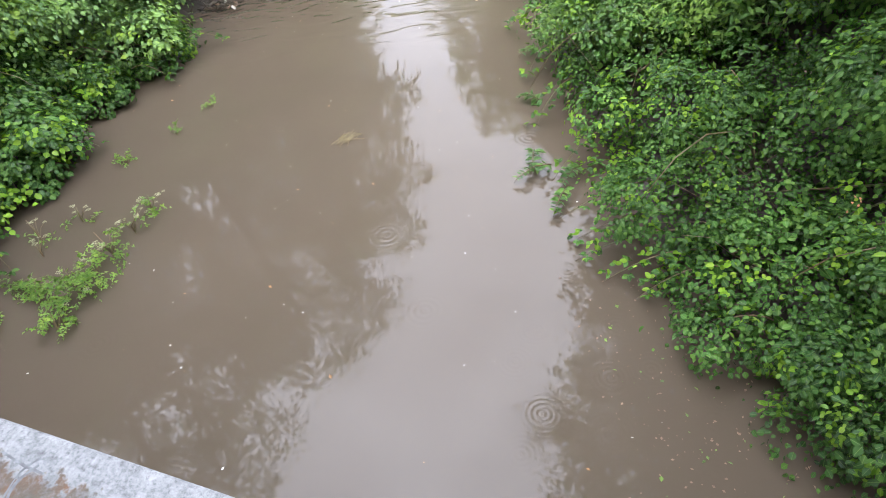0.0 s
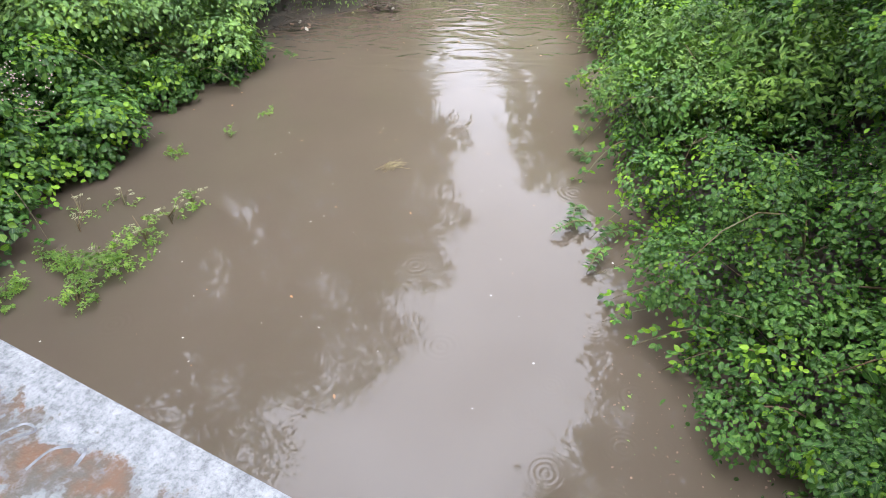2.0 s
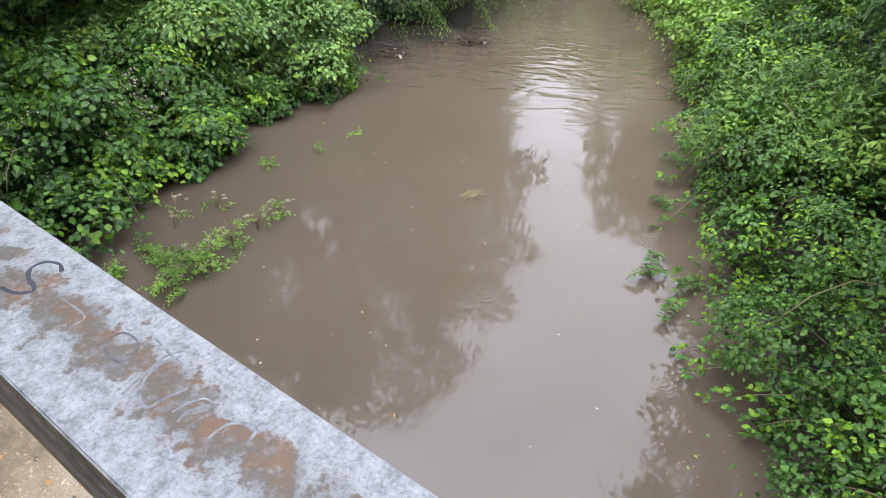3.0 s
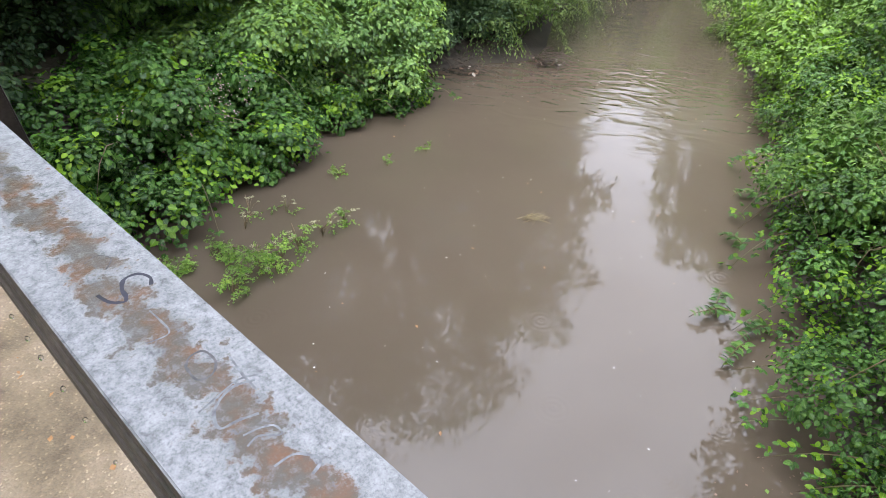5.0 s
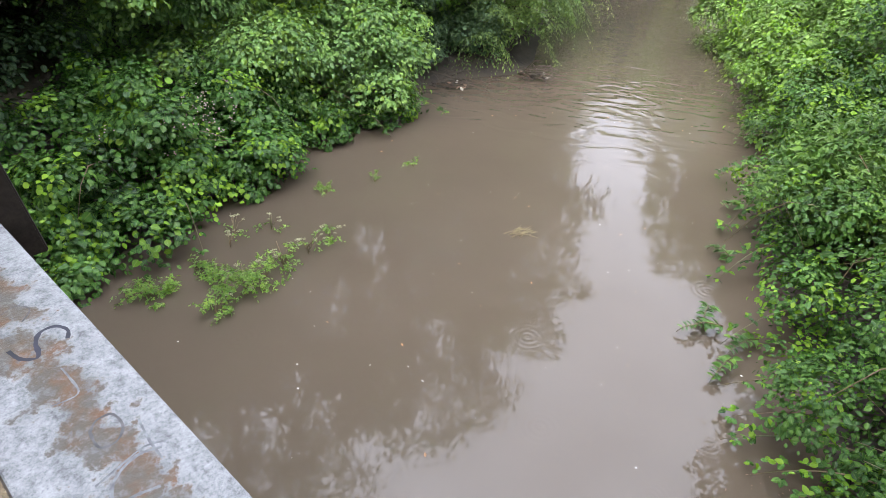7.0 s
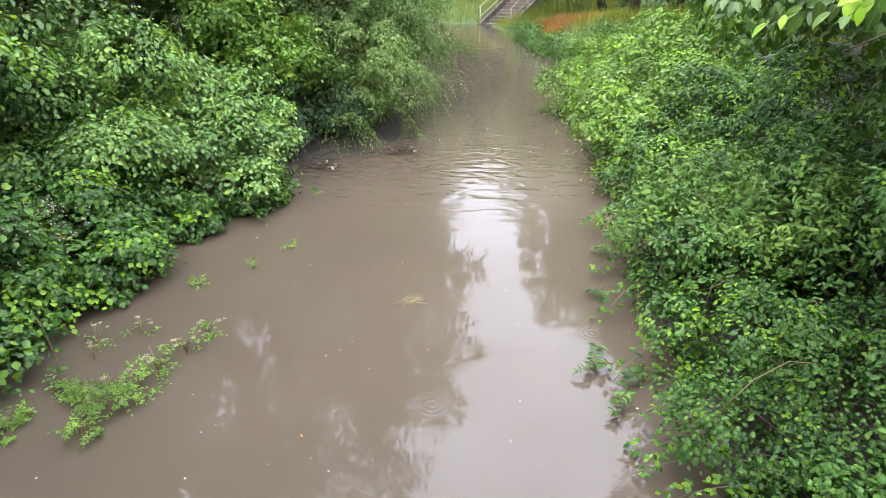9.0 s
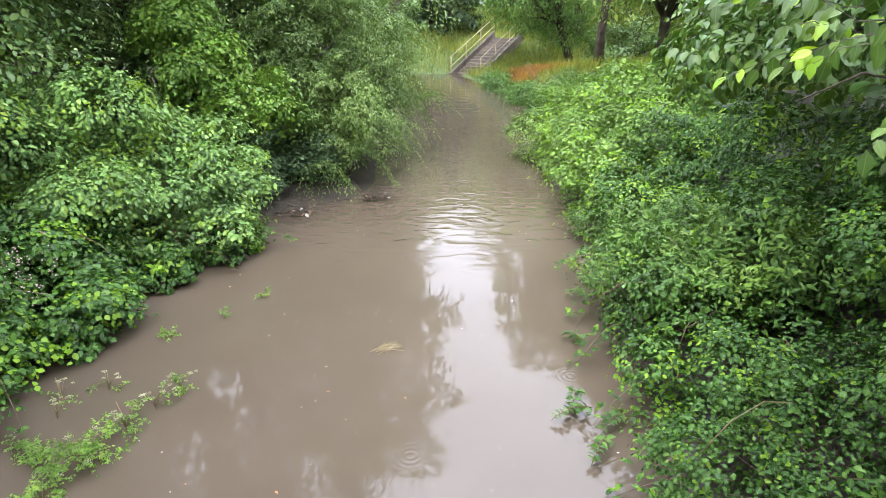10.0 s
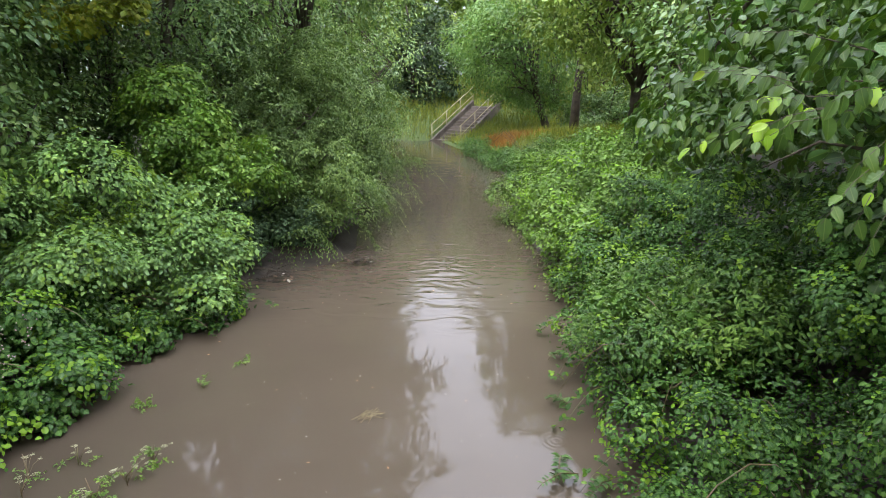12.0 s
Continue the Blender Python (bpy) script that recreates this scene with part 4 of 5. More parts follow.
shrub("elder_shrub", "light green elder and herbs along the bank", "shrub", [M_HERB, M_BRAMBLE_YOUNG],
      [(2.35, 9.3, 0.42, 0.9, 1.3, 0.95), (2.3, 12.4, 0.4, 1.0, 1.6, 0.95), (3.4, 10.8, 1.15, 1.4, 2.3, 1.2), (3.2, 14.6, 0.9, 1.4, 1.6, 0.9)],
      (3.4, 11.0, 0.6), 33, 1500, 36, 0.068, 0.02, "shrubs", blade=KITE, ratio=0.78, young=0.25, clump=0.24, hang=0.4, inner=0.6)
shrub("sallow_shrub", "grey-green sallow bush at the water's edge", "shrub", [M_WILLOW],
      [(2.35, 10.6, 0.75, 0.7, 0.7, 0.6)], (2.6, 10.7, 0.3), 39, 150, 40, 0.07, 0.015, "shrubs", blade=KITE, ratio=0.45, lift=0.8, hang=0.1, clump=0.22, squash=1.2, ruffle=0.5)
shrub("nettle_patch", "dark green nettles along the waterline", "nettles", [M_NETTLE],
      [(2.6, 18.6, 0.3, 0.8, 1.6, 0.65), (2.0, 21.6, 0.2, 0.7, 1.6, 0.42), (1.4, 25.0, 0.2, 0.7, 1.6, 0.45), (3.6, 17.2, 0.7, 1.3, 1.5, 0.8)],
      (3.0, 20.0, 0.4), 34, 800, 30, 0.09, 0.012, "nettles", blade=KITE, ratio=0.5, lift=0.7, clump=0.24, squash=1.1)
# last two lobes lie out of view, added to keep skylight off the bramble
tree("hornbeam", "hornbeam with pleated glossy leaves arching over the bank", [M_HORNBEAM, M_HORNBEAM_MID], (4.1, 3.4, 0.9), 6.5,
     [(2.5, 2.6, 3.1, 0.9, 1.3, 0.65), (2.85, 4.5, 3.1, 1.1, 1.5, 0.95), (3.2, 6.2, 2.9, 0.95, 1.2, 0.95), (3.6, 2.2, 3.8, 1.2, 1.4, 0.8), (3.2, 3.6, 2.2, 0.85, 1.4, 0.7), (3.5, 0.9, 3.5, 1.3, 1.3, 0.7), (4.3, -0.6, 3.9, 1.4, 1.4, 0.8)],
     35, 850, 24, 0.082, 0.15, "", blade=PLEATED, ratio=0.62, hang=0.9, young=0.6, under=-0.95, clump=0.3, lift=0.0, ruffle=0.4, sky=0.5, inner=0.6)


def spray_of_leaves(name, owner, mats, foot, twig_ends, size, seed, face, hang, young, per=9, more=1):
    """Twigs fanning out from one branch, with large alternate leaves set to both sides."""
    rng = np.random.default_rng(seed)
    at, along, up, grow = [], [], [], []
    rest = [tuple(np.array(e) + rng.normal(size=3) * np.array([0.11, 0.11, 0.07]) + np.array([0.12, 0, 0])) for e in list(twig_ends) * more]
    for k, tip in enumerate(list(twig_ends) + rest):
        tip = np.array(tip, float)
        root = tip + (np.array(foot, float) - tip) * 0.42 + rng.normal(size=3) * 0.03
        knee = (root + tip) / 2 + np.array([0, 0, 0.03])
        bm = bmesh.new()
        line = [Vector(root), Vector(knee), Vector(tip)]
        if k % 3 == 0:
            line.insert(0, Vector(foot))
        add_tube(bm, line, [0.0028, 0.002, 0.0014, 0.0008][4 - len(line):], 6)
        part("twig", bm, M_BARK, owner)
        run = unit(tip - root)
        side = unit(np.cross(run, np.array(face, float)))
        for i in range(per):
            s = (i + 0.5) / per
            turn = 1.0 if i % 2 else -1.0
            at.append(root + (tip - root) * s + np.array([0, 0, 0.03]) * np.sin(s * 3.1))
            along.append(run * 0.7 + side * turn * (0.8 if i < per - 1 else 0.1) - np.array([0, 0, hang]) + rng.normal(size=3) * 0.36)
            up.append(np.array(face, float) + rng.normal(size=3) * 0.4)
            grow.append(size * rng.uniform(0.75, 1.25) * (1.05 - 0.3 * s))
    at, along, up, grow = np.array(at), np.array(along), unit(np.array(up)), np.array(grow)
    me = leaf_mesh(name, PLEATED, at, along, up, grow, grow * 0.58, rng.random(len(at)) < young)
    part("leaf_spray", me, mats, owner)["kind"] = "stuff"


shoot = empty("hazel_shoot", "bright lime-green young leaf spray beside the bridge", "shrub", group="shrubs")
bm = bmesh.new()
add_tube(bm, [Vector((2.9, 0.7, 0.5)), Vector((2.5, 0.85, 1.5)), Vector((2.05, 0.95, 1.72))], [0.012, 0.009, 0.006], 8)
part("stem", bm, M_BARK, shoot)
spray_of_leaves("shoot_leaves", shoot, [M_HORNBEAM_YOUNG], (2.05, 0.95, 1.72),
                [(1.42, 1.05, 1.69), (1.45, 1.13, 1.72), (1.46, 0.93, 1.66), (1.55, 1.2, 1.76), (1.55, 0.82, 1.68), (1.62, 1.02, 1.8), (1.6, 0.95, 1.6)], 0.066, 43, (-0.25, -0.2, 1.0), 0.12, 0.0, 10, 2)
bough = empty("hornbeam_bough", "hornbeam bough with bright green pleated leaves over the bank", "tree")
bm = bmesh.new()
add_tube(bm, [Vector((4.05, 3.4, 2.3)), Vector((3.1, 3.0, 2.95)), Vector((2.3, 2.6, 3.1)), Vector((1.75, 2.35, 3.05))], [0.03, 0.022, 0.014, 0.008], 8)
part("stem", bm, M_BARK, bough)
for k, (hub, ends) in enumerate([
        ((1.75, 2.35, 3.05), [(0.9, 2.27, 2.84), (1.06, 2.09, 2.88), (1.0, 2.45, 3.12), (1.12, 2.17, 3.02)]),
        ((2.0, 2.4, 3.1), [(1.2, 1.77, 2.85), (1.3, 1.85, 3.04), (1.45, 1.7, 2.95)]),
        ((2.0, 2.4, 3.05), [(1.2, 1.87, 2.66), (1.22, 1.7, 2.58), (1.38, 1.6, 2.64), (1.5, 1.8, 2.7)]),
        ((2.2, 2.6, 3.1), [(1.14, 2.49, 3.27), (0.95, 2.8, 3.07), (1.3, 2.7, 2.95)])]):
    spray_of_leaves("bough_leaves", bough, [M_HORNBEAM_MID, M_HORNBEAM_YOUNG], hub, ends, 0.08, 49 + k, (-0.4, -0.75, 0.7), 1.15, 0.2, 8, 1)
tall("leaning_tree", "tall tree whose crown leans over the river", [M_TREE], 4.7, 5.0, 10.5, 3.3, 36, 620, 0.13, 5.4, 0.2, "bank trees", per=40, **LEAFY)
tall("ash_tree", "tall tree behind the elder bushes", [M_TREE], 6.2, 10.5, 8.0, 3.2, 37, 400, 0.14, 1.2, 0.18, "bank trees", per=36, **LEAFY)
tall("ash_tree", "tall pale tree behind the nettles", [M_ASH], 6.6, 18.5, 9.5, 3.2, 38, 400, 0.14, 0.8, 0.18, "bank trees", per=36, **LEAFY)
# three unseen trees, added to cut the skylight around the bridge
tall("ash_tree", "unseen tall tree added beside the bridge end to block skylight", [M_TREE], -6.8, 1.0, 9.5, 3.2, 40, 400, 0.14, 2.8, 0.18, "bank trees", per=36, **LEAFY)
tall("ash_tree", "unseen tall tree added behind the bridge to block skylight", [M_TREE], 5.4, -2.4, 9.5, 3.6, 41, 700, 0.14, 2.0, 0.18, "bank trees", per=36, **LEAFY)
tall("ash_tree", "unseen leaning tree added behind the bridge to shade rail and deck", [M_TREE], -1.6, -3.9, 10.0, 3.9, 42, 400, 0.17, 5.2, 0.2, "bank trees", per=36, lean=(4.4, 0.6), **LEAFY)


# ---- steps and grass at the river bend ----
def make_steps():
    foot, head = Vector((-0.6, 31.0, -0.25)), Vector((1.65, 34.7, 1.55))
    wide = 1.7
    flat = Vector((head.x - foot.x, head.y - foot.y, 0))
    run, way = flat.length, flat.normalized()
    side = Vector((way.y, -way.x, 0))
    base = Matrix(((way.x, -side.x, 0, foot.x), (way.y, -side.y, 0, foot.y), (0, 0, 1, foot.z), (0, 0, 0, 1)))
    high = head.z - foot.z
    flight = empty("concrete_steps", "weathered grey concrete steps rising from the water", "steps")
    count = 13
    going, rise = run / count, (head.z - foot.z) / count
    for i in range(count):
        bm = bmesh.new()
        add_box(bm, (going + 0.02, wide - 0.14, rise * (i + 1) + 0.3), base @ Matrix.Translation((going * (i + 0.5), -wide / 2, rise * (i + 1) / 2 - 0.15)), 0.01)
        part("step", bm, M_CONCRETE, flight)
    slope = math.atan2(high, run)
    for off in (0.0, -wide):
        bm = bmesh.new()
        m = base @ Matrix.Translation((run / 2, off, high / 2 + 0.12)) @ Matrix.Rotation(-slope, 4, "Y")
        add_box(bm, (run / math.cos(slope) + 0.1, 0.14, 0.4), m, 0.015)
        part("side_wall", bm, M_CONCRETE, flight)
        rail = empty("step_railing", "pale painted tubular handrail beside the steps", "railing", group="step railings")
        for up in (0.52, 0.98):
            bm = bmesh.new()
            add_tube(bm, [base @ Vector((-0.1, off, up + 0.05)), base @ Vector((run, off, high + up + 0.05))], 0.02, 8)
            part("tube", bm, M_PAINTRAIL, rail)
        for k in range(4):
            f = k / 3
            bm = bmesh.new()
            add_tube(bm, [base @ Vector((run * f, off, high * f + 0.2)), base @ Vector((run * f, off, high * f + 1.04))], 0.024, 8)
            part("post", bm, M_PAINTRAIL, rail)


def grass(name, label, mat, area, n, tall_by, seed, keep):
    rng = np.random.default_rng(seed)
    x, y = rng.uniform(area[0], area[1], n), rng.uniform(area[2], area[3], n)
    ok = (bank_distance(x, y) > 0.45) & keep(x, y)
    x, y = x[ok], y[ok]
    at = np.stack([x, y, ground_height(x, y) - 0.03], 1)
    along = unit(rng.normal(size=at.shape) * 0.28 + np.array([0.1, -0.1, 1.0]))
    length = tall_by * rng.uniform(0.5, 1.25, len(at))
    me = leaf_mesh(name, BLADE, at, along, rng.normal(size=at.shape), length, np.full(len(at), 0.022))
    tagged(part(name, me, mat), label, "grass", kind="stuff")


def rusty(x, y):
    return ((x - 3.0) / 1.9) ** 2 + ((y - 25.4) / 1.7) ** 2 < 1 + 0.4 * np.sin(x * 5 + y * 3)


make_steps()
grass("grass_slope", "tall wet green grass on the far bank", M_GRASS, (-5, 12, 15, 44), 55000, 0.5, 51, lambda x, y: ~rusty(x, y) & ~on_steps(x, y))
grass("rusty_grass", "flattened rust-coloured dead grass", M_DRYGRASS, (0.8, 5.5, 23.0, 28.0), 12000, 0.4, 52, rusty)


# ---- bridge end ----
def make_fence():
    fence = empty("fence", "weathered timber fence post and rail at the bridge end", "fence")
    def board(name, one, two, wide, thick, mat):
        a, b = Vector(one), Vector(two)
        bm = bmesh.new()
        m = look(a.lerp(b, 0.5), b) @ Matrix.Rotation(0.3, 4, "Z")
        add_box(bm, (wide, thick, (b - a).length), m, 0.008)
        part(name, bm, mat, fence)

    board("brace", (-2.78, 1.79, 2.42), (-2.96, 2.03, 1.2), 0.13, 0.05, M_FENCE)
    board("brace", (-2.7, 1.72, 2.3), (-2.78, 1.78, 1.3), 0.05, 0.05, M_TIMBER)
    board("rail", (-2.75, 1.8, 2.26), (-4.1, 2.3, 2.42), 0.08, 0.09, M_TIMBER)
    board("post", (-3.5, 2.2, 2.6), (-3.5, 2.2, 0.0), 0.1, 0.1, M_FENCE)
    board("post", (-3.0, 1.96, 2.45), (-3.0, 1.96, -0.3), 0.1, 0.1, M_FENCE)


make_fence()

# ---- marks and drops on the handrail ----
M_MARK = plain("dark_pen_line", (0.006, 0.006, 0.014), (0.016, 0.016, 0.03), 30.0, 0.7, 0.0)
M_FAINT = plain("faded_pen_line", (0.025, 0.024, 0.03), (0.075, 0.07, 0.07), 60.0, 0.6, 0.0)
M_SCRATCH = plain("pale_scratch", (0.05, 0.052, 0.057), (0.16, 0.166, 0.178), 70.0, 0.5, 0.0, 160.0)
M_DROP, nt, bsdf, out = material("rain_drop")
bsdf.inputs["Base Color"].default_value = (0.95, 0.97, 1, 1)
bsdf.inputs["Transmission Weight"].default_value, bsdf.inputs["Roughness"].default_value, bsdf.inputs["IOR"].default_value = 1.0, 0.02, 1.33


def smooth_line(points, steps=6):
    out = []
    p = [Vector((*q, 0)) for q in points]
    for i in range(len(p) - 1):
        a, b, c, d = p[max(i - 1, 0)], p[i], p[i + 1], p[min(i + 2, len(p) - 1)]
        for k in range(steps):
            t = k / steps
            out.append(0.5 * (2 * b + (c - a) * t + (2 * a - 5 * b + 4 * c - d) * t * t + (3 * b - a - 3 * c + d) * t ** 3))
    return out + [p[-1]]


def mark(name, points, mat, width):
    """A thin worn line: a flat ribbon of uneven width that lies on the capping."""
    bm = bmesh.new()
    lie = 0.00012 + 0.00003 * len([o for o in bpy.data.objects["handrail"].children if o.name.split(".")[0] in ("pen_line", "scratch")])
    line = smooth_line(points)
    rows = []
    for i, p in enumerate(line):
        d = (line[min(i + 1, len(line) - 1)] - line[max(i - 1, 0)]).normalized()
        side = Vector((-d.y, d.x, 0))
        w = width * (1 + 0.55 * noise.noise(p * 140 + Vector((width * 900, 0, 0))))
        rows.append((bm.verts.new(p + side * w + Vector((0, 0, lie))), bm.verts.new(p - side * w + Vector((0, 0, lie)))))
    for (p, q), (r, t) in zip(rows, rows[1:]):
        bm.faces.new((p, q, t, r))
    bmesh.ops.recalc_face_normals(bm, faces=bm.faces)
    part(name, bm, mat, bpy.data.objects["handrail"]).matrix_world = BRIDGE


mark("pen_line", [(-0.478, -0.015), (-0.454, -0.01), (-0.441, 0.003), (-0.45, 0.009), (-0.469, 0.012), (-0.487, 0.023), (-0.486, 0.04), (-0.468, 0.048), (-0.451, 0.042)], M_MARK, 0.0024)
mark("pen_line", [(-0.284, 0.002), (-0.258, 0.001), (-0.253, 0.016), (-0.268, 0.029), (-0.292, 0.028), (-0.295, 0.013), (-0.284, 0.002)], M_FAINT, 0.0014)
mark("pen_line", [(-0.558, 0.0), (-0.565, 0.02), (-0.545, 0.03), (-0.525, 0.015)], M_FAINT, 0.0010)
mark("scratch", [(-0.403, 0.017), (-0.379, 0.018), (-0.348, 0.015), (-0.35, -0.012)], M_SCRATCH, 0.0012)
mark("scratch", [(-0.265, 0.044), (-0.229, 0.039), (-0.2, 0.038)], M_SCRATCH, 0.0012)
mark("scratch", [(-0.217, 0.051), (-0.226, 0.032), (-0.221, 0.006), (-0.215, -0.02)], M_SCRATCH, 0.0012)
mark("scratch", [(-0.213, 0.044), (-0.221, 0.022), (-0.211, -0.002), (-0.194, -0.014), (-0.181, -0.014), (-0.178, 0.002), (-0.171, 0.022)], M_SCRATCH, 0.0017)
mark("scratch", [(-0.158, -0.004), (-0.155, 0.011), (-0.147, 0.024), (-0.133, 0.023), (-0.147, 0.006), (-0.144, -0.008)], M_SCRATCH, 0.0012)
mark("scratch", [(-0.107, -0.003), (-0.105, 0.018), (-0.089, 0.03), (-0.08, 0.03), (-0.075, 0.017)], M_SCRATCH, 0.0014)
mark("scratch", [(-0.668, -0.018), (-0.666, 0.003), (-0.671, 0.019), (-0.646, 0.039), (-0.643, 0.058)], M_SCRATCH, 0.0011)
rng = random.Random(61)
for k in range(22):
    bm = bmesh.new()
    bmesh.ops.create_icosphere(bm, subdivisions=2, radius=0.0032 * rng.uniform(0.7, 1.2))
    bmesh.ops.scale(bm, vec=(1, 1, 1.5), verts=bm.verts)
    bmesh.ops.translate(bm, vec=(-1.5 + k * 0.075 + rng.uniform(-0.02, 0.02), -0.092, -0.096), verts=bm.verts)
    part("drop", bm, M_DROP, bpy.data.objects["handrail"]).matrix_world = BRIDGE


# ---- bramble canes ----
def canes(owner, lobes, count, seed):
    """Long arching canes that stand out of a thicket, tips bent to the water."""
    rng = random.Random(seed)
    for k in range(count):
        x, y, z, a, b, c = lobes[k % len(lobes)]
        turn = rng.uniform(0, 6.28)
        foot = Vector((x + rng.uniform(-0.3, 0.3) * a, y + rng.uniform(-0.3, 0.3) * b, z))
        far_end = Vector((x + math.cos(turn) * a * 1.15, y + math.sin(turn) * b * 1.15, max(0.06, z + rng.uniform(-0.1, 0.4) * c)))
        top = foot.lerp(far_end, 0.5) + Vector((0, 0, c * rng.uniform(0.85, 1.1)))
        bm = bmesh.new()
        pts = [foot.lerp(top, t).lerp(top.lerp(far_end, t), t) for t in (0, 0.2, 0.4, 0.6, 0.8, 1.0)]
        add_tube(bm, pts, [0.006, 0.0055, 0.005, 0.0045, 0.0035, 0.002], 6)
        part("cane", bm, M_CANE, owner)


thickets = [o for o in scene.objects if o.name.split(".")[0] == "bramble"]
canes(thickets[0], [(-4.5, 4.35, 0.3, 1.0, 1.15, 0.85), (-4.55, 5.5, 0.35, 1.05, 1.0, 1.0)], 12, 64)
canes(thickets[2], [(2.75, 1.5, 0.45, 0.9, 1.0, 0.9), (2.45, 3.1, 0.4, 1.05, 1.0, 1.0)], 8, 65)
canes(thickets[3], [(2.2, 4.7, 0.4, 1.0, 1.1, 1.0), (2.35, 6.6, 0.5, 0.95, 1.1, 1.0)], 7, 66)



def blossom(owner, centre, spread, n, seed, mat):
    """Small five-petalled flowers in loose clusters on the outside of a thicket."""
    rng = np.random.default_rng(seed)
    hubs = np.array(centre) + rng.normal(size=(n // 6, 3)) * np.array(spread)
    heads = np.repeat(hubs, 6, 0) + rng.normal(size=(n // 6 * 6, 3)) * 0.035
    at = np.repeat(heads, 5, 0)
    a = np.tile(np.arange(5) * 1.2566, len(heads)) + np.repeat(rng.uniform(0, 6.28, len(heads)), 5)
    face = np.repeat(unit(np.array([0.4, -0.6, 0.7]) + rng.normal(size=heads.shape) * 0.35), 5, 0)
    one = unit(np.cross(face, np.array([0.0, 0.0, 1.0])))
    two = np.cross(face, one)
    way = one * np.cos(a)[:, None] + two * np.sin(a)[:, None]
    size = np.full(len(at), 0.0095) * rng.uniform(0.7, 1.2, len(at))
    part("blossom", leaf_mesh("blossom", KITE, at, way, face, size, size * 1.0), mat, owner)["kind"] = "stuff"


M_BLOSSOM = plain("faded_pink_petal", (0.24, 0.16, 0.11), (0.4, 0.3, 0.24), 20.0, 0.6)
blossom(thickets[0], (-3.95, 4.95, 0.98), (0.22, 0.3, 0.12), 110, 67, M_BLOSSOM)
blossom(thickets[0], (-4.1, 4.0, 0.95), (0.3, 0.35, 0.1), 50, 68, M_BLOSSOM)
blossom(thickets[2], (2.3, 2.5, 1.35), (0.3, 0.4, 0.1), 50, 69, M_BLOSSOM)
blossom(thickets[2], (2.2, 1.6, 1.2), (0.25, 0.35, 0.08), 30, 70, M_DEADLEAF)

# ---- plants and litter on the water ----
def umbel(bm, at, r, rng):
    """A flat head of small flower discs on thin rays."""
    for k in range(14):
        a, d = k * 2.4, r * math.sqrt((k + 0.5) / 14)
        c = at + Vector((math.cos(a) * d, math.sin(a) * d, rng.uniform(-0.004, 0.006)))
        bmesh.ops.create_icosphere(bm, subdivisions=1, radius=r * 0.2, matrix=Matrix.Translation(c) @ Matrix.Diagonal((1, 1, 0.5, 1)))


def water_weed(label, spots, seed, leaf, heads):
    """Flood-bent umbellifer: stems that rise from the water, leafy sprays and flower heads."""
    rng = random.Random(seed)
    plant = empty("water_weed", label, "water plant", group="water weeds")
    lobes = []
    for x, y, r, h in spots:
        bm = bmesh.new()
        top = Vector((x + rng.uniform(-0.1, 0.1), y + rng.uniform(-0.05, 0.15), h))
        add_tube(bm, [Vector((x, y, -0.15)), Vector((x, y, h * 0.4)), top], [0.007, 0.006, 0.003], 6)
        part("stem", bm, M_CANE, plant)
        lobes.append((x, y, h * 0.4, r, r, h * 0.6))
    ob = part("leaf_spray", sprays("leaf_spray", [M_WEED], lobes, leaf * 4, 4, 0.03, seed, blade=ROUND, ratio=0.66, triple=True, twig=0.1, inner=0.0, lift=0.5, floor=0.015, bough=0.1, fan=3, ruffle=0.6, shell=0.4), [M_WEED], plant)
    ob["kind"] = "stuff"
    for k in range(heads):
        x, y, r, h = spots[k % len(spots)]
        a = rng.uniform(0, 6.28)
        foot = Vector((x, y, 0.02))
        top = foot + Vector((math.cos(a) * r * 0.9, math.sin(a) * r * 0.9 + 0.08, h * rng.uniform(0.4, 0.85)))
        bm = bmesh.new()
        add_tube(bm, [foot, foot.lerp(top, 0.5) + Vector((0, 0, 0.03)), top], [0.0025, 0.002, 0.0015], 5)
        part("flower_stem", bm, M_CANE, plant)
        bm = bmesh.new()
        umbel(bm, top, rng.uniform(0.014, 0.026), rng)
        part("flower_head", bm, M_FLOWER, plant)


water_weed("flooded umbellifer with leafy sprays and pale flower heads", [(-2.76, 3.04, 0.1, 0.12), (-2.69, 3.34, 0.17, 0.2), (-2.63, 3.56, 0.12, 0.18)], 71, 40, 6)
water_weed("flooded umbellifer going over to pale seed heads", [(-2.59, 3.79, 0.13, 0.22), (-2.49, 4.06, 0.13, 0.2), (-2.41, 4.34, 0.12, 0.16)], 72, 13, 20)
water_weed("low leafy weed in the flooded margin", [(-3.43, 3.09, 0.2, 0.1)], 73, 24, 0)
water_weed("small leafy weed in the flooded margin", [(-3.31, 3.56, 0.06, 0.06), (-3.18, 3.49, 0.07, 0.06), (-3.07, 3.42, 0.08, 0.08)], 74, 16, 0)
water_weed("thin seeding stems standing in the flood", [(-3.03, 4.32, 0.08, 0.14), (-3.33, 4.14, 0.06, 0.16), (-3.23, 3.92, 0.06, 0.14)], 75, 3, 12)
water_weed("sparse weed tips breaking the surface", [(-2.88, 5.19, 0.08, 0.05), (-2.49, 5.60, 0.06, 0.05), (-2.21, 6.11, 0.05, 0.04)], 76, 8, 0)


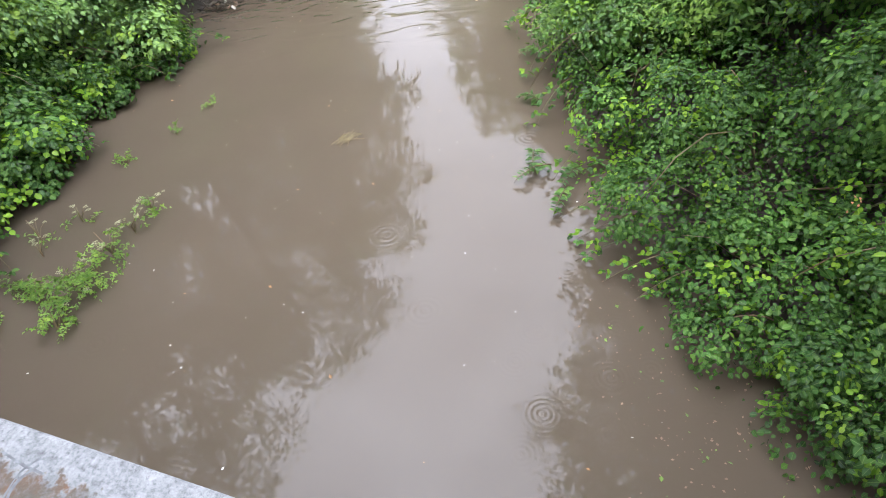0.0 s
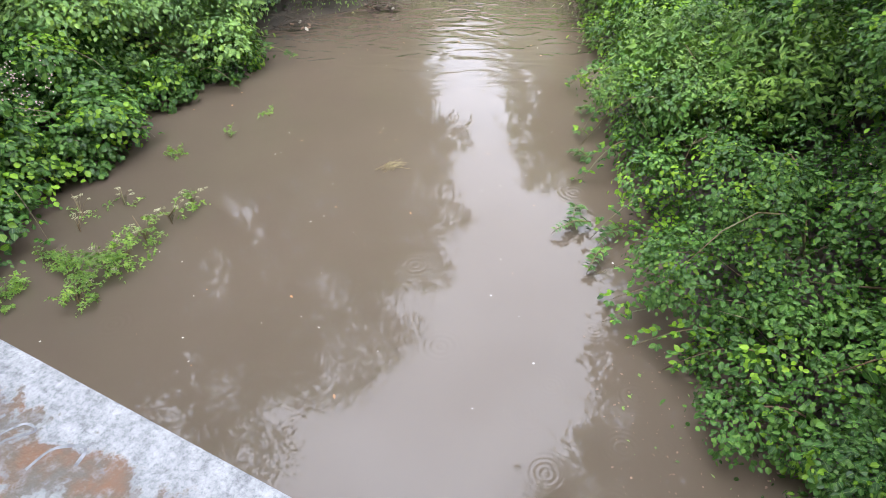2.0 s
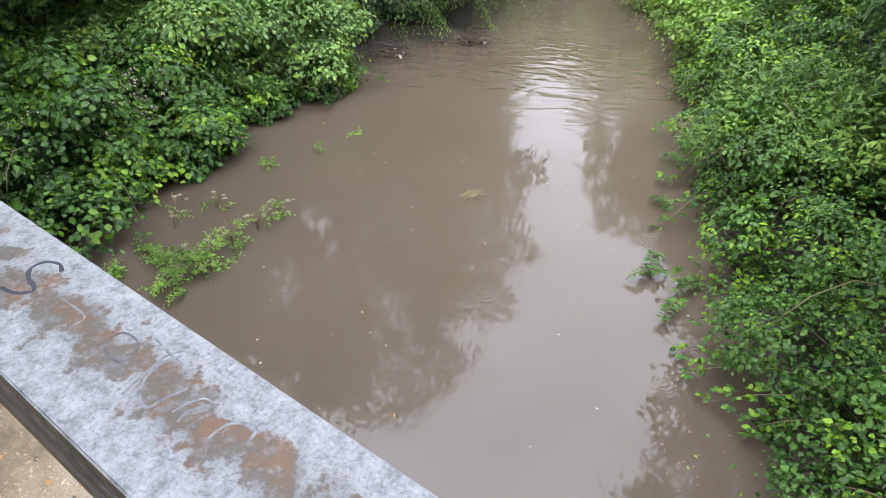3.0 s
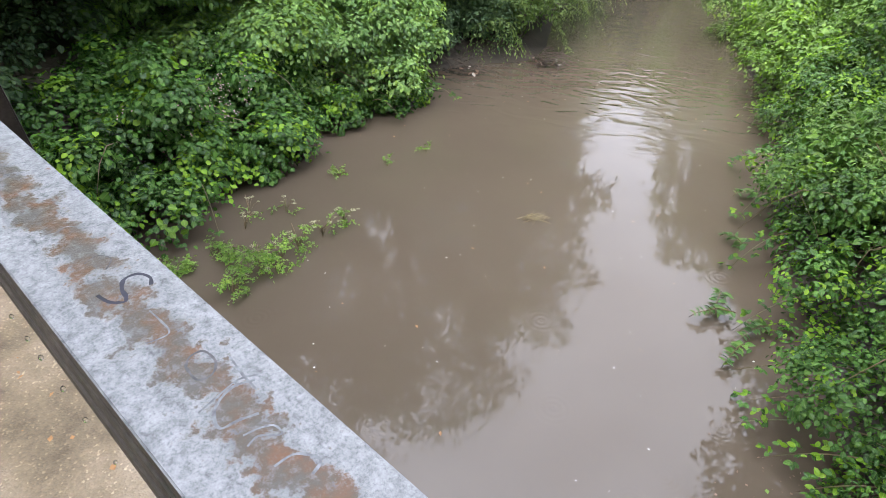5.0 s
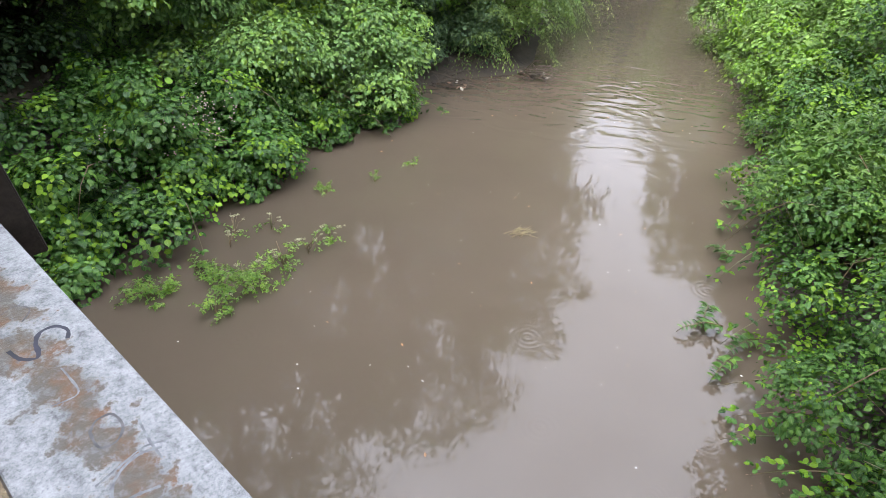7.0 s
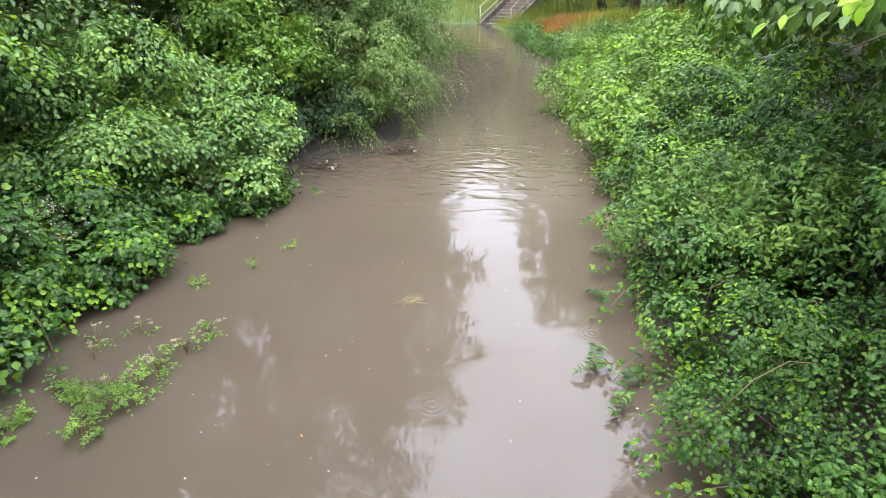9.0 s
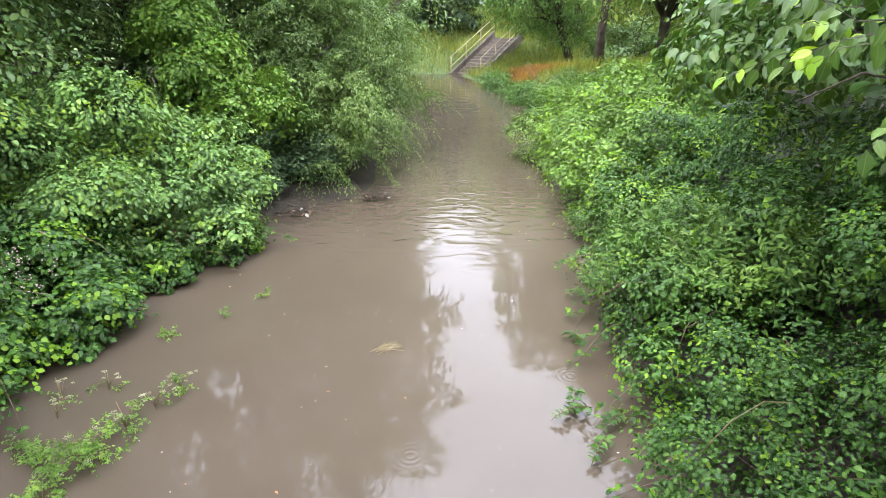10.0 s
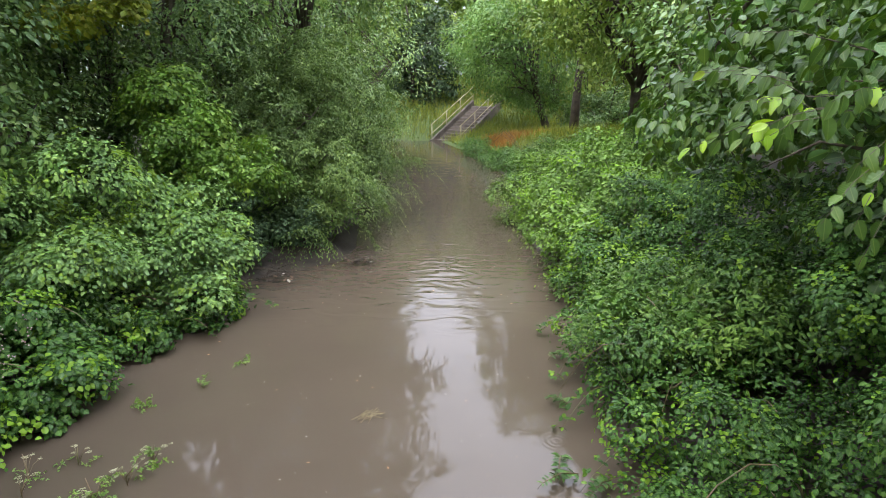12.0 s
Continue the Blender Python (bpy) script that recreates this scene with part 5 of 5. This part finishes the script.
def sprig(x, y, turn, length, seed, label):
    """A nettle stem lying in the flood with paired toothed leaves."""
    rng = np.random.default_rng(seed)
    thing = empty("nettle_sprig", label, "nettle", group="nettle sprigs")
    way = Vector((math.cos(radians(turn)), math.sin(radians(turn)), 0))
    foot = Vector((x, y, 0.05))
    pts = [foot - way * length, foot - way * length * 0.5 + Vector((0, 0, 0.06)), foot + Vector((0, 0, 0.02)), foot + way * length * 0.12 + Vector((0, 0, -0.02))]
    bm = bmesh.new()
    add_tube(bm, pts, [0.005, 0.004, 0.003, 0.002], 6)
    part("stem", bm, M_CANE, thing)
    n = 20
    s = np.repeat(np.linspace(0.1, 1, n // 2), 2)
    base = np.array([pts[0].lerp(pts[2], float(v)) for v in s])
    base[:, 2] += 0.03 * np.sin(s * 3.14)
    side = np.array([-way.y, way.x, 0.0])[None] * np.where(np.arange(n) % 2 == 0, 1, -1)[:, None]
    along = unit(side + np.array(way)[None] * 0.5 + rng.normal(size=(n, 3)) * 0.3 + np.array([0, 0, 0.25]))
    size = 0.085 * (1.15 - 0.5 * s) * rng.uniform(0.8, 1.2, n)
    part("leaf_spray", leaf_mesh("leaf_spray", BROAD, base, along, np.tile([0, 0, 1.0], (n, 1)) + rng.normal(size=(n, 3)) * 0.3, size, size * 0.5), M_NETTLE, thing)["kind"] = "stuff"


for k, (x, y, turn, length) in enumerate([(0.78, 4.0, 205, 0.34), (0.92, 4.1, 255, 0.3), (0.98, 3.52, 240, 0.32), (1.12, 3.85, 225, 0.3), (1.05, 5.3, 150, 0.2), (1.22, 6.2, 200, 0.22)]):
    sprig(x, y, turn, length, 80 + k, "nettle stem bent down into the brown water")


def trailing_shoot(owner, foot, tip, seed, leaves, size):
    """A bramble shoot that arches out of a thicket and lies on the water, leaflets in threes along it."""
    rng = np.random.default_rng(seed)
    a, b = Vector(foot), Vector(tip)
    top = a.lerp(b, 0.45) + Vector((0, 0, 0.22))
    pts = [a.lerp(top, t).lerp(top.lerp(b, t), t) for t in (0, 0.15, 0.3, 0.45, 0.6, 0.75, 0.9, 1.0)]
    bm = bmesh.new()
    add_tube(bm, pts, [0.005, 0.005, 0.0045, 0.004, 0.0035, 0.003, 0.002, 0.0015], 6)
    part("cane", bm, M_CANE, owner)
    s = np.sort(rng.uniform(0.1, 1.0, leaves))
    line = np.array([a.lerp(top, t).lerp(top.lerp(b, t), t) for t in s])
    run = unit(np.array(b - a))
    side = unit(np.cross(run, np.array([0, 0, 1.0])))
    stalk = unit(side * np.where(np.arange(leaves) % 2, 1.0, -1.0)[:, None] + run * 0.4 + np.array([0, 0, 0.5]) + rng.normal(size=(leaves, 3)) * 0.35)
    hub = line + stalk * size * rng.uniform(0.6, 1.6, (leaves, 1))
    face = unit(np.array([0, 0, 1.0]) + rng.normal(size=(leaves, 3)) * 0.35)
    cross = unit(np.cross(stalk, face))
    at = np.concatenate([hub] * 3)
    at[:, 2] = np.maximum(at[:, 2], 0.03)
    along = np.concatenate([stalk, stalk * 0.3 + cross, stalk * 0.3 - cross]) - np.array([0, 0, 0.25])
    grow = size * rng.uniform(0.7, 1.2, 3 * leaves)
    me = leaf_mesh("leaf_spray", OVAL, at, along, np.concatenate([face] * 3), grow, grow * 0.72, rng.random(3 * leaves) < 0.3)
    part("leaf_spray", me, [M_BRAMBLE, M_BRAMBLE_YOUNG], owner)["kind"] = "stuff"


def straw_clump(x, y, seed):
    rng = random.Random(seed)
    thing = empty("straw_raft", "small raft of dead reed straw floating", "debris")
    for k in range(20):
        a, l = rng.uniform(-1.3, 1.3) + 0.3, rng.uniform(0.05, 0.22)
        c = Vector((x + rng.uniform(-0.09, 0.09), y + rng.uniform(-0.05, 0.05), 0.006 + rng.uniform(0, 0.03)))
        d = Vector((math.cos(a), math.sin(a), rng.uniform(-0.1, 0.35))) * l
        bm = bmesh.new()
        add_tube(bm, [c - d * 0.5, c + Vector((rng.uniform(-0.015, 0.015), rng.uniform(-0.015, 0.015), 0.012)), c + d * 0.5], [0.0018, 0.0018, 0.001], 5)
        part("straw", bm, M_STRAW, thing)


for k, (owner, foot, tip) in enumerate([
        (thickets[2], (1.85, 3.35, 0.35), (1.0, 3.45, 0.05)), (thickets[2], (1.8, 3.05, 0.3), (1.08, 3.2, 0.04)), (thickets[2], (1.75, 2.85, 0.3), (1.0, 2.98, 0.04)),
        (thickets[2], (1.8, 2.65, 0.3), (1.15, 2.75, 0.05)), (thickets[2], (1.8, 2.45, 0.35), (1.3, 2.55, 0.06)), (thickets[2], (1.9, 2.05, 0.3), (1.5, 2.2, 0.05)),
        (thickets[3], (1.6, 4.2, 0.3), (1.05, 3.9, 0.06)), (thickets[3], (1.55, 5.1, 0.3), (1.1, 4.8, 0.06)), (thickets[3], (1.6, 6.0, 0.35), (1.2, 5.7, 0.06)),
        (thickets[3], (1.65, 6.6, 0.3), (1.2, 6.9, 0.06)), (thickets[0], (-3.6, 5.2, 0.4), (-3.25, 5.5, 0.05)), (thickets[0], (-3.7, 4.0, 0.35), (-3.35, 3.7, 0.05)),
        (thickets[1], (-3.2, 6.8, 0.25), (-2.75, 6.75, 0.04)), (thickets[1], (-2.7, 7.4, 0.25), (-2.35, 7.75, 0.04))]):
    trailing_shoot(owner, foot, tip, 140 + k, 22 if k < 10 else 14, 0.045 if k < 7 else 0.055)

straw_clump(-0.68, 5.05, 91)


def litter_heap(x, y, seed, w):
    rng = random.Random(seed)
    thing = empty("debris_heap", "heap of dead twigs and litter caught at the bank", "debris", group="debris heaps")
    for k in range(30):
        a, l = rng.uniform(0, 6.28), rng.uniform(0.15, 0.6)
        c = Vector((x + rng.uniform(-w, w), y + rng.uniform(-0.12, 0.2), 0.02 + rng.uniform(0, 0.22)))
        d = Vector((math.cos(a), math.sin(a) * 0.5, rng.uniform(-0.2, 0.4))) * l
        bm = bmesh.new()
        add_tube(bm, [c - d * 0.5, c + Vector((0, 0, 0.03)), c + d * 0.5], [0.007, 0.006, 0.003], 5)
        part("twig", bm, M_BARK, thing)
    for k in range(14):
        bm = bmesh.new()
        m = Matrix.Translation((x + rng.uniform(-w, w), y - 0.05 + rng.uniform(-0.12, 0.1), 0.04 + rng.uniform(0, 0.1))) @ Euler([rng.uniform(-0.8, 0.8) for _ in range(3)]).to_matrix().to_4x4()
        bmesh.ops.create_icosphere(bm, subdivisions=1, radius=0.035, matrix=m @ Matrix.Diagonal((1.2, 0.8, 0.4, 1)))
        part("litter_piece", bm, M_FLECK if k % 7 == 0 else M_SCRAP if k % 3 == 1 else M_SOIL, thing)


litter_heap(-2.62, 8.95, 92, 0.3)
litter_heap(-1.42, 9.85, 93, 0.25)


def flecks(name, label, mat, n, area, size, seed, z=0.004):
    rng = np.random.default_rng(seed)
    x, y = rng.uniform(area[0], area[1], n), rng.uniform(area[2], area[3], n)
    ok = (bank_distance(x, y) < -0.05) | (z > 0.1)
    at = np.stack([x, y, np.full(n, z)], 1)[ok]
    a = rng.uniform(0, 6.28, len(at))
    along = np.stack([np.cos(a), np.sin(a), rng.normal(size=len(at)) * 0.05], 1)
    length = size * rng.uniform(0.4, 1.6, len(at)) ** 1.5
    me = leaf_mesh(name, KITE, at, along, np.tile([0, 0, 1.0], (len(at), 1)), length, length * rng.uniform(0.3, 1.0, len(at)))
    tagged(part(name, me, mat), label, "debris", kind="stuff")


flecks("petal_litter", "pale petals scattered on the water", M_FLECK, 120, (-3.2, 1.6, 1.0, 12), 0.012, 95)
flecks("leaf_litter", "brown leaf scraps drifting on the water", M_DEADLEAF, 70, (-3.2, 1.8, 1.0, 9), 0.02, 96)
flecks("margin_litter", "reddish brown plant scraps in the flooded margin", M_SCRAP, 420, (0.85, 2.1, 0.8, 2.9), 0.012, 97)
flecks("margin_weed", "green plant scraps in the flooded margin", M_HERB, 60, (1.0, 2.1, 0.8, 2.6), 0.017, 98)


def deck_litter():
    rng = np.random.default_rng(99)
    n = 60
    along_x, out_y = rng.uniform(-3.2, -0.6, n), rng.uniform(-0.7, 0.2, n)
    at = np.array([BRIDGE @ Vector((float(a), float(b), -1.1365)) for a, b in zip(along_x, out_y)])
    a = rng.uniform(0, 6.28, n)
    way = np.stack([np.cos(a), np.sin(a), rng.normal(size=n) * 0.08], 1)
    size = 0.018 * rng.uniform(0.4, 1.8, n)
    me = leaf_mesh("deck_litter", KITE, at, way, np.tile([0, 0, 1.0], (n, 1)), size, size * rng.uniform(0.3, 0.9, n))
    tagged(part("deck_litter", me, M_DEADLEAF), "small brown leaf scraps on the wet deck", "debris", kind="stuff")


deck_litter()
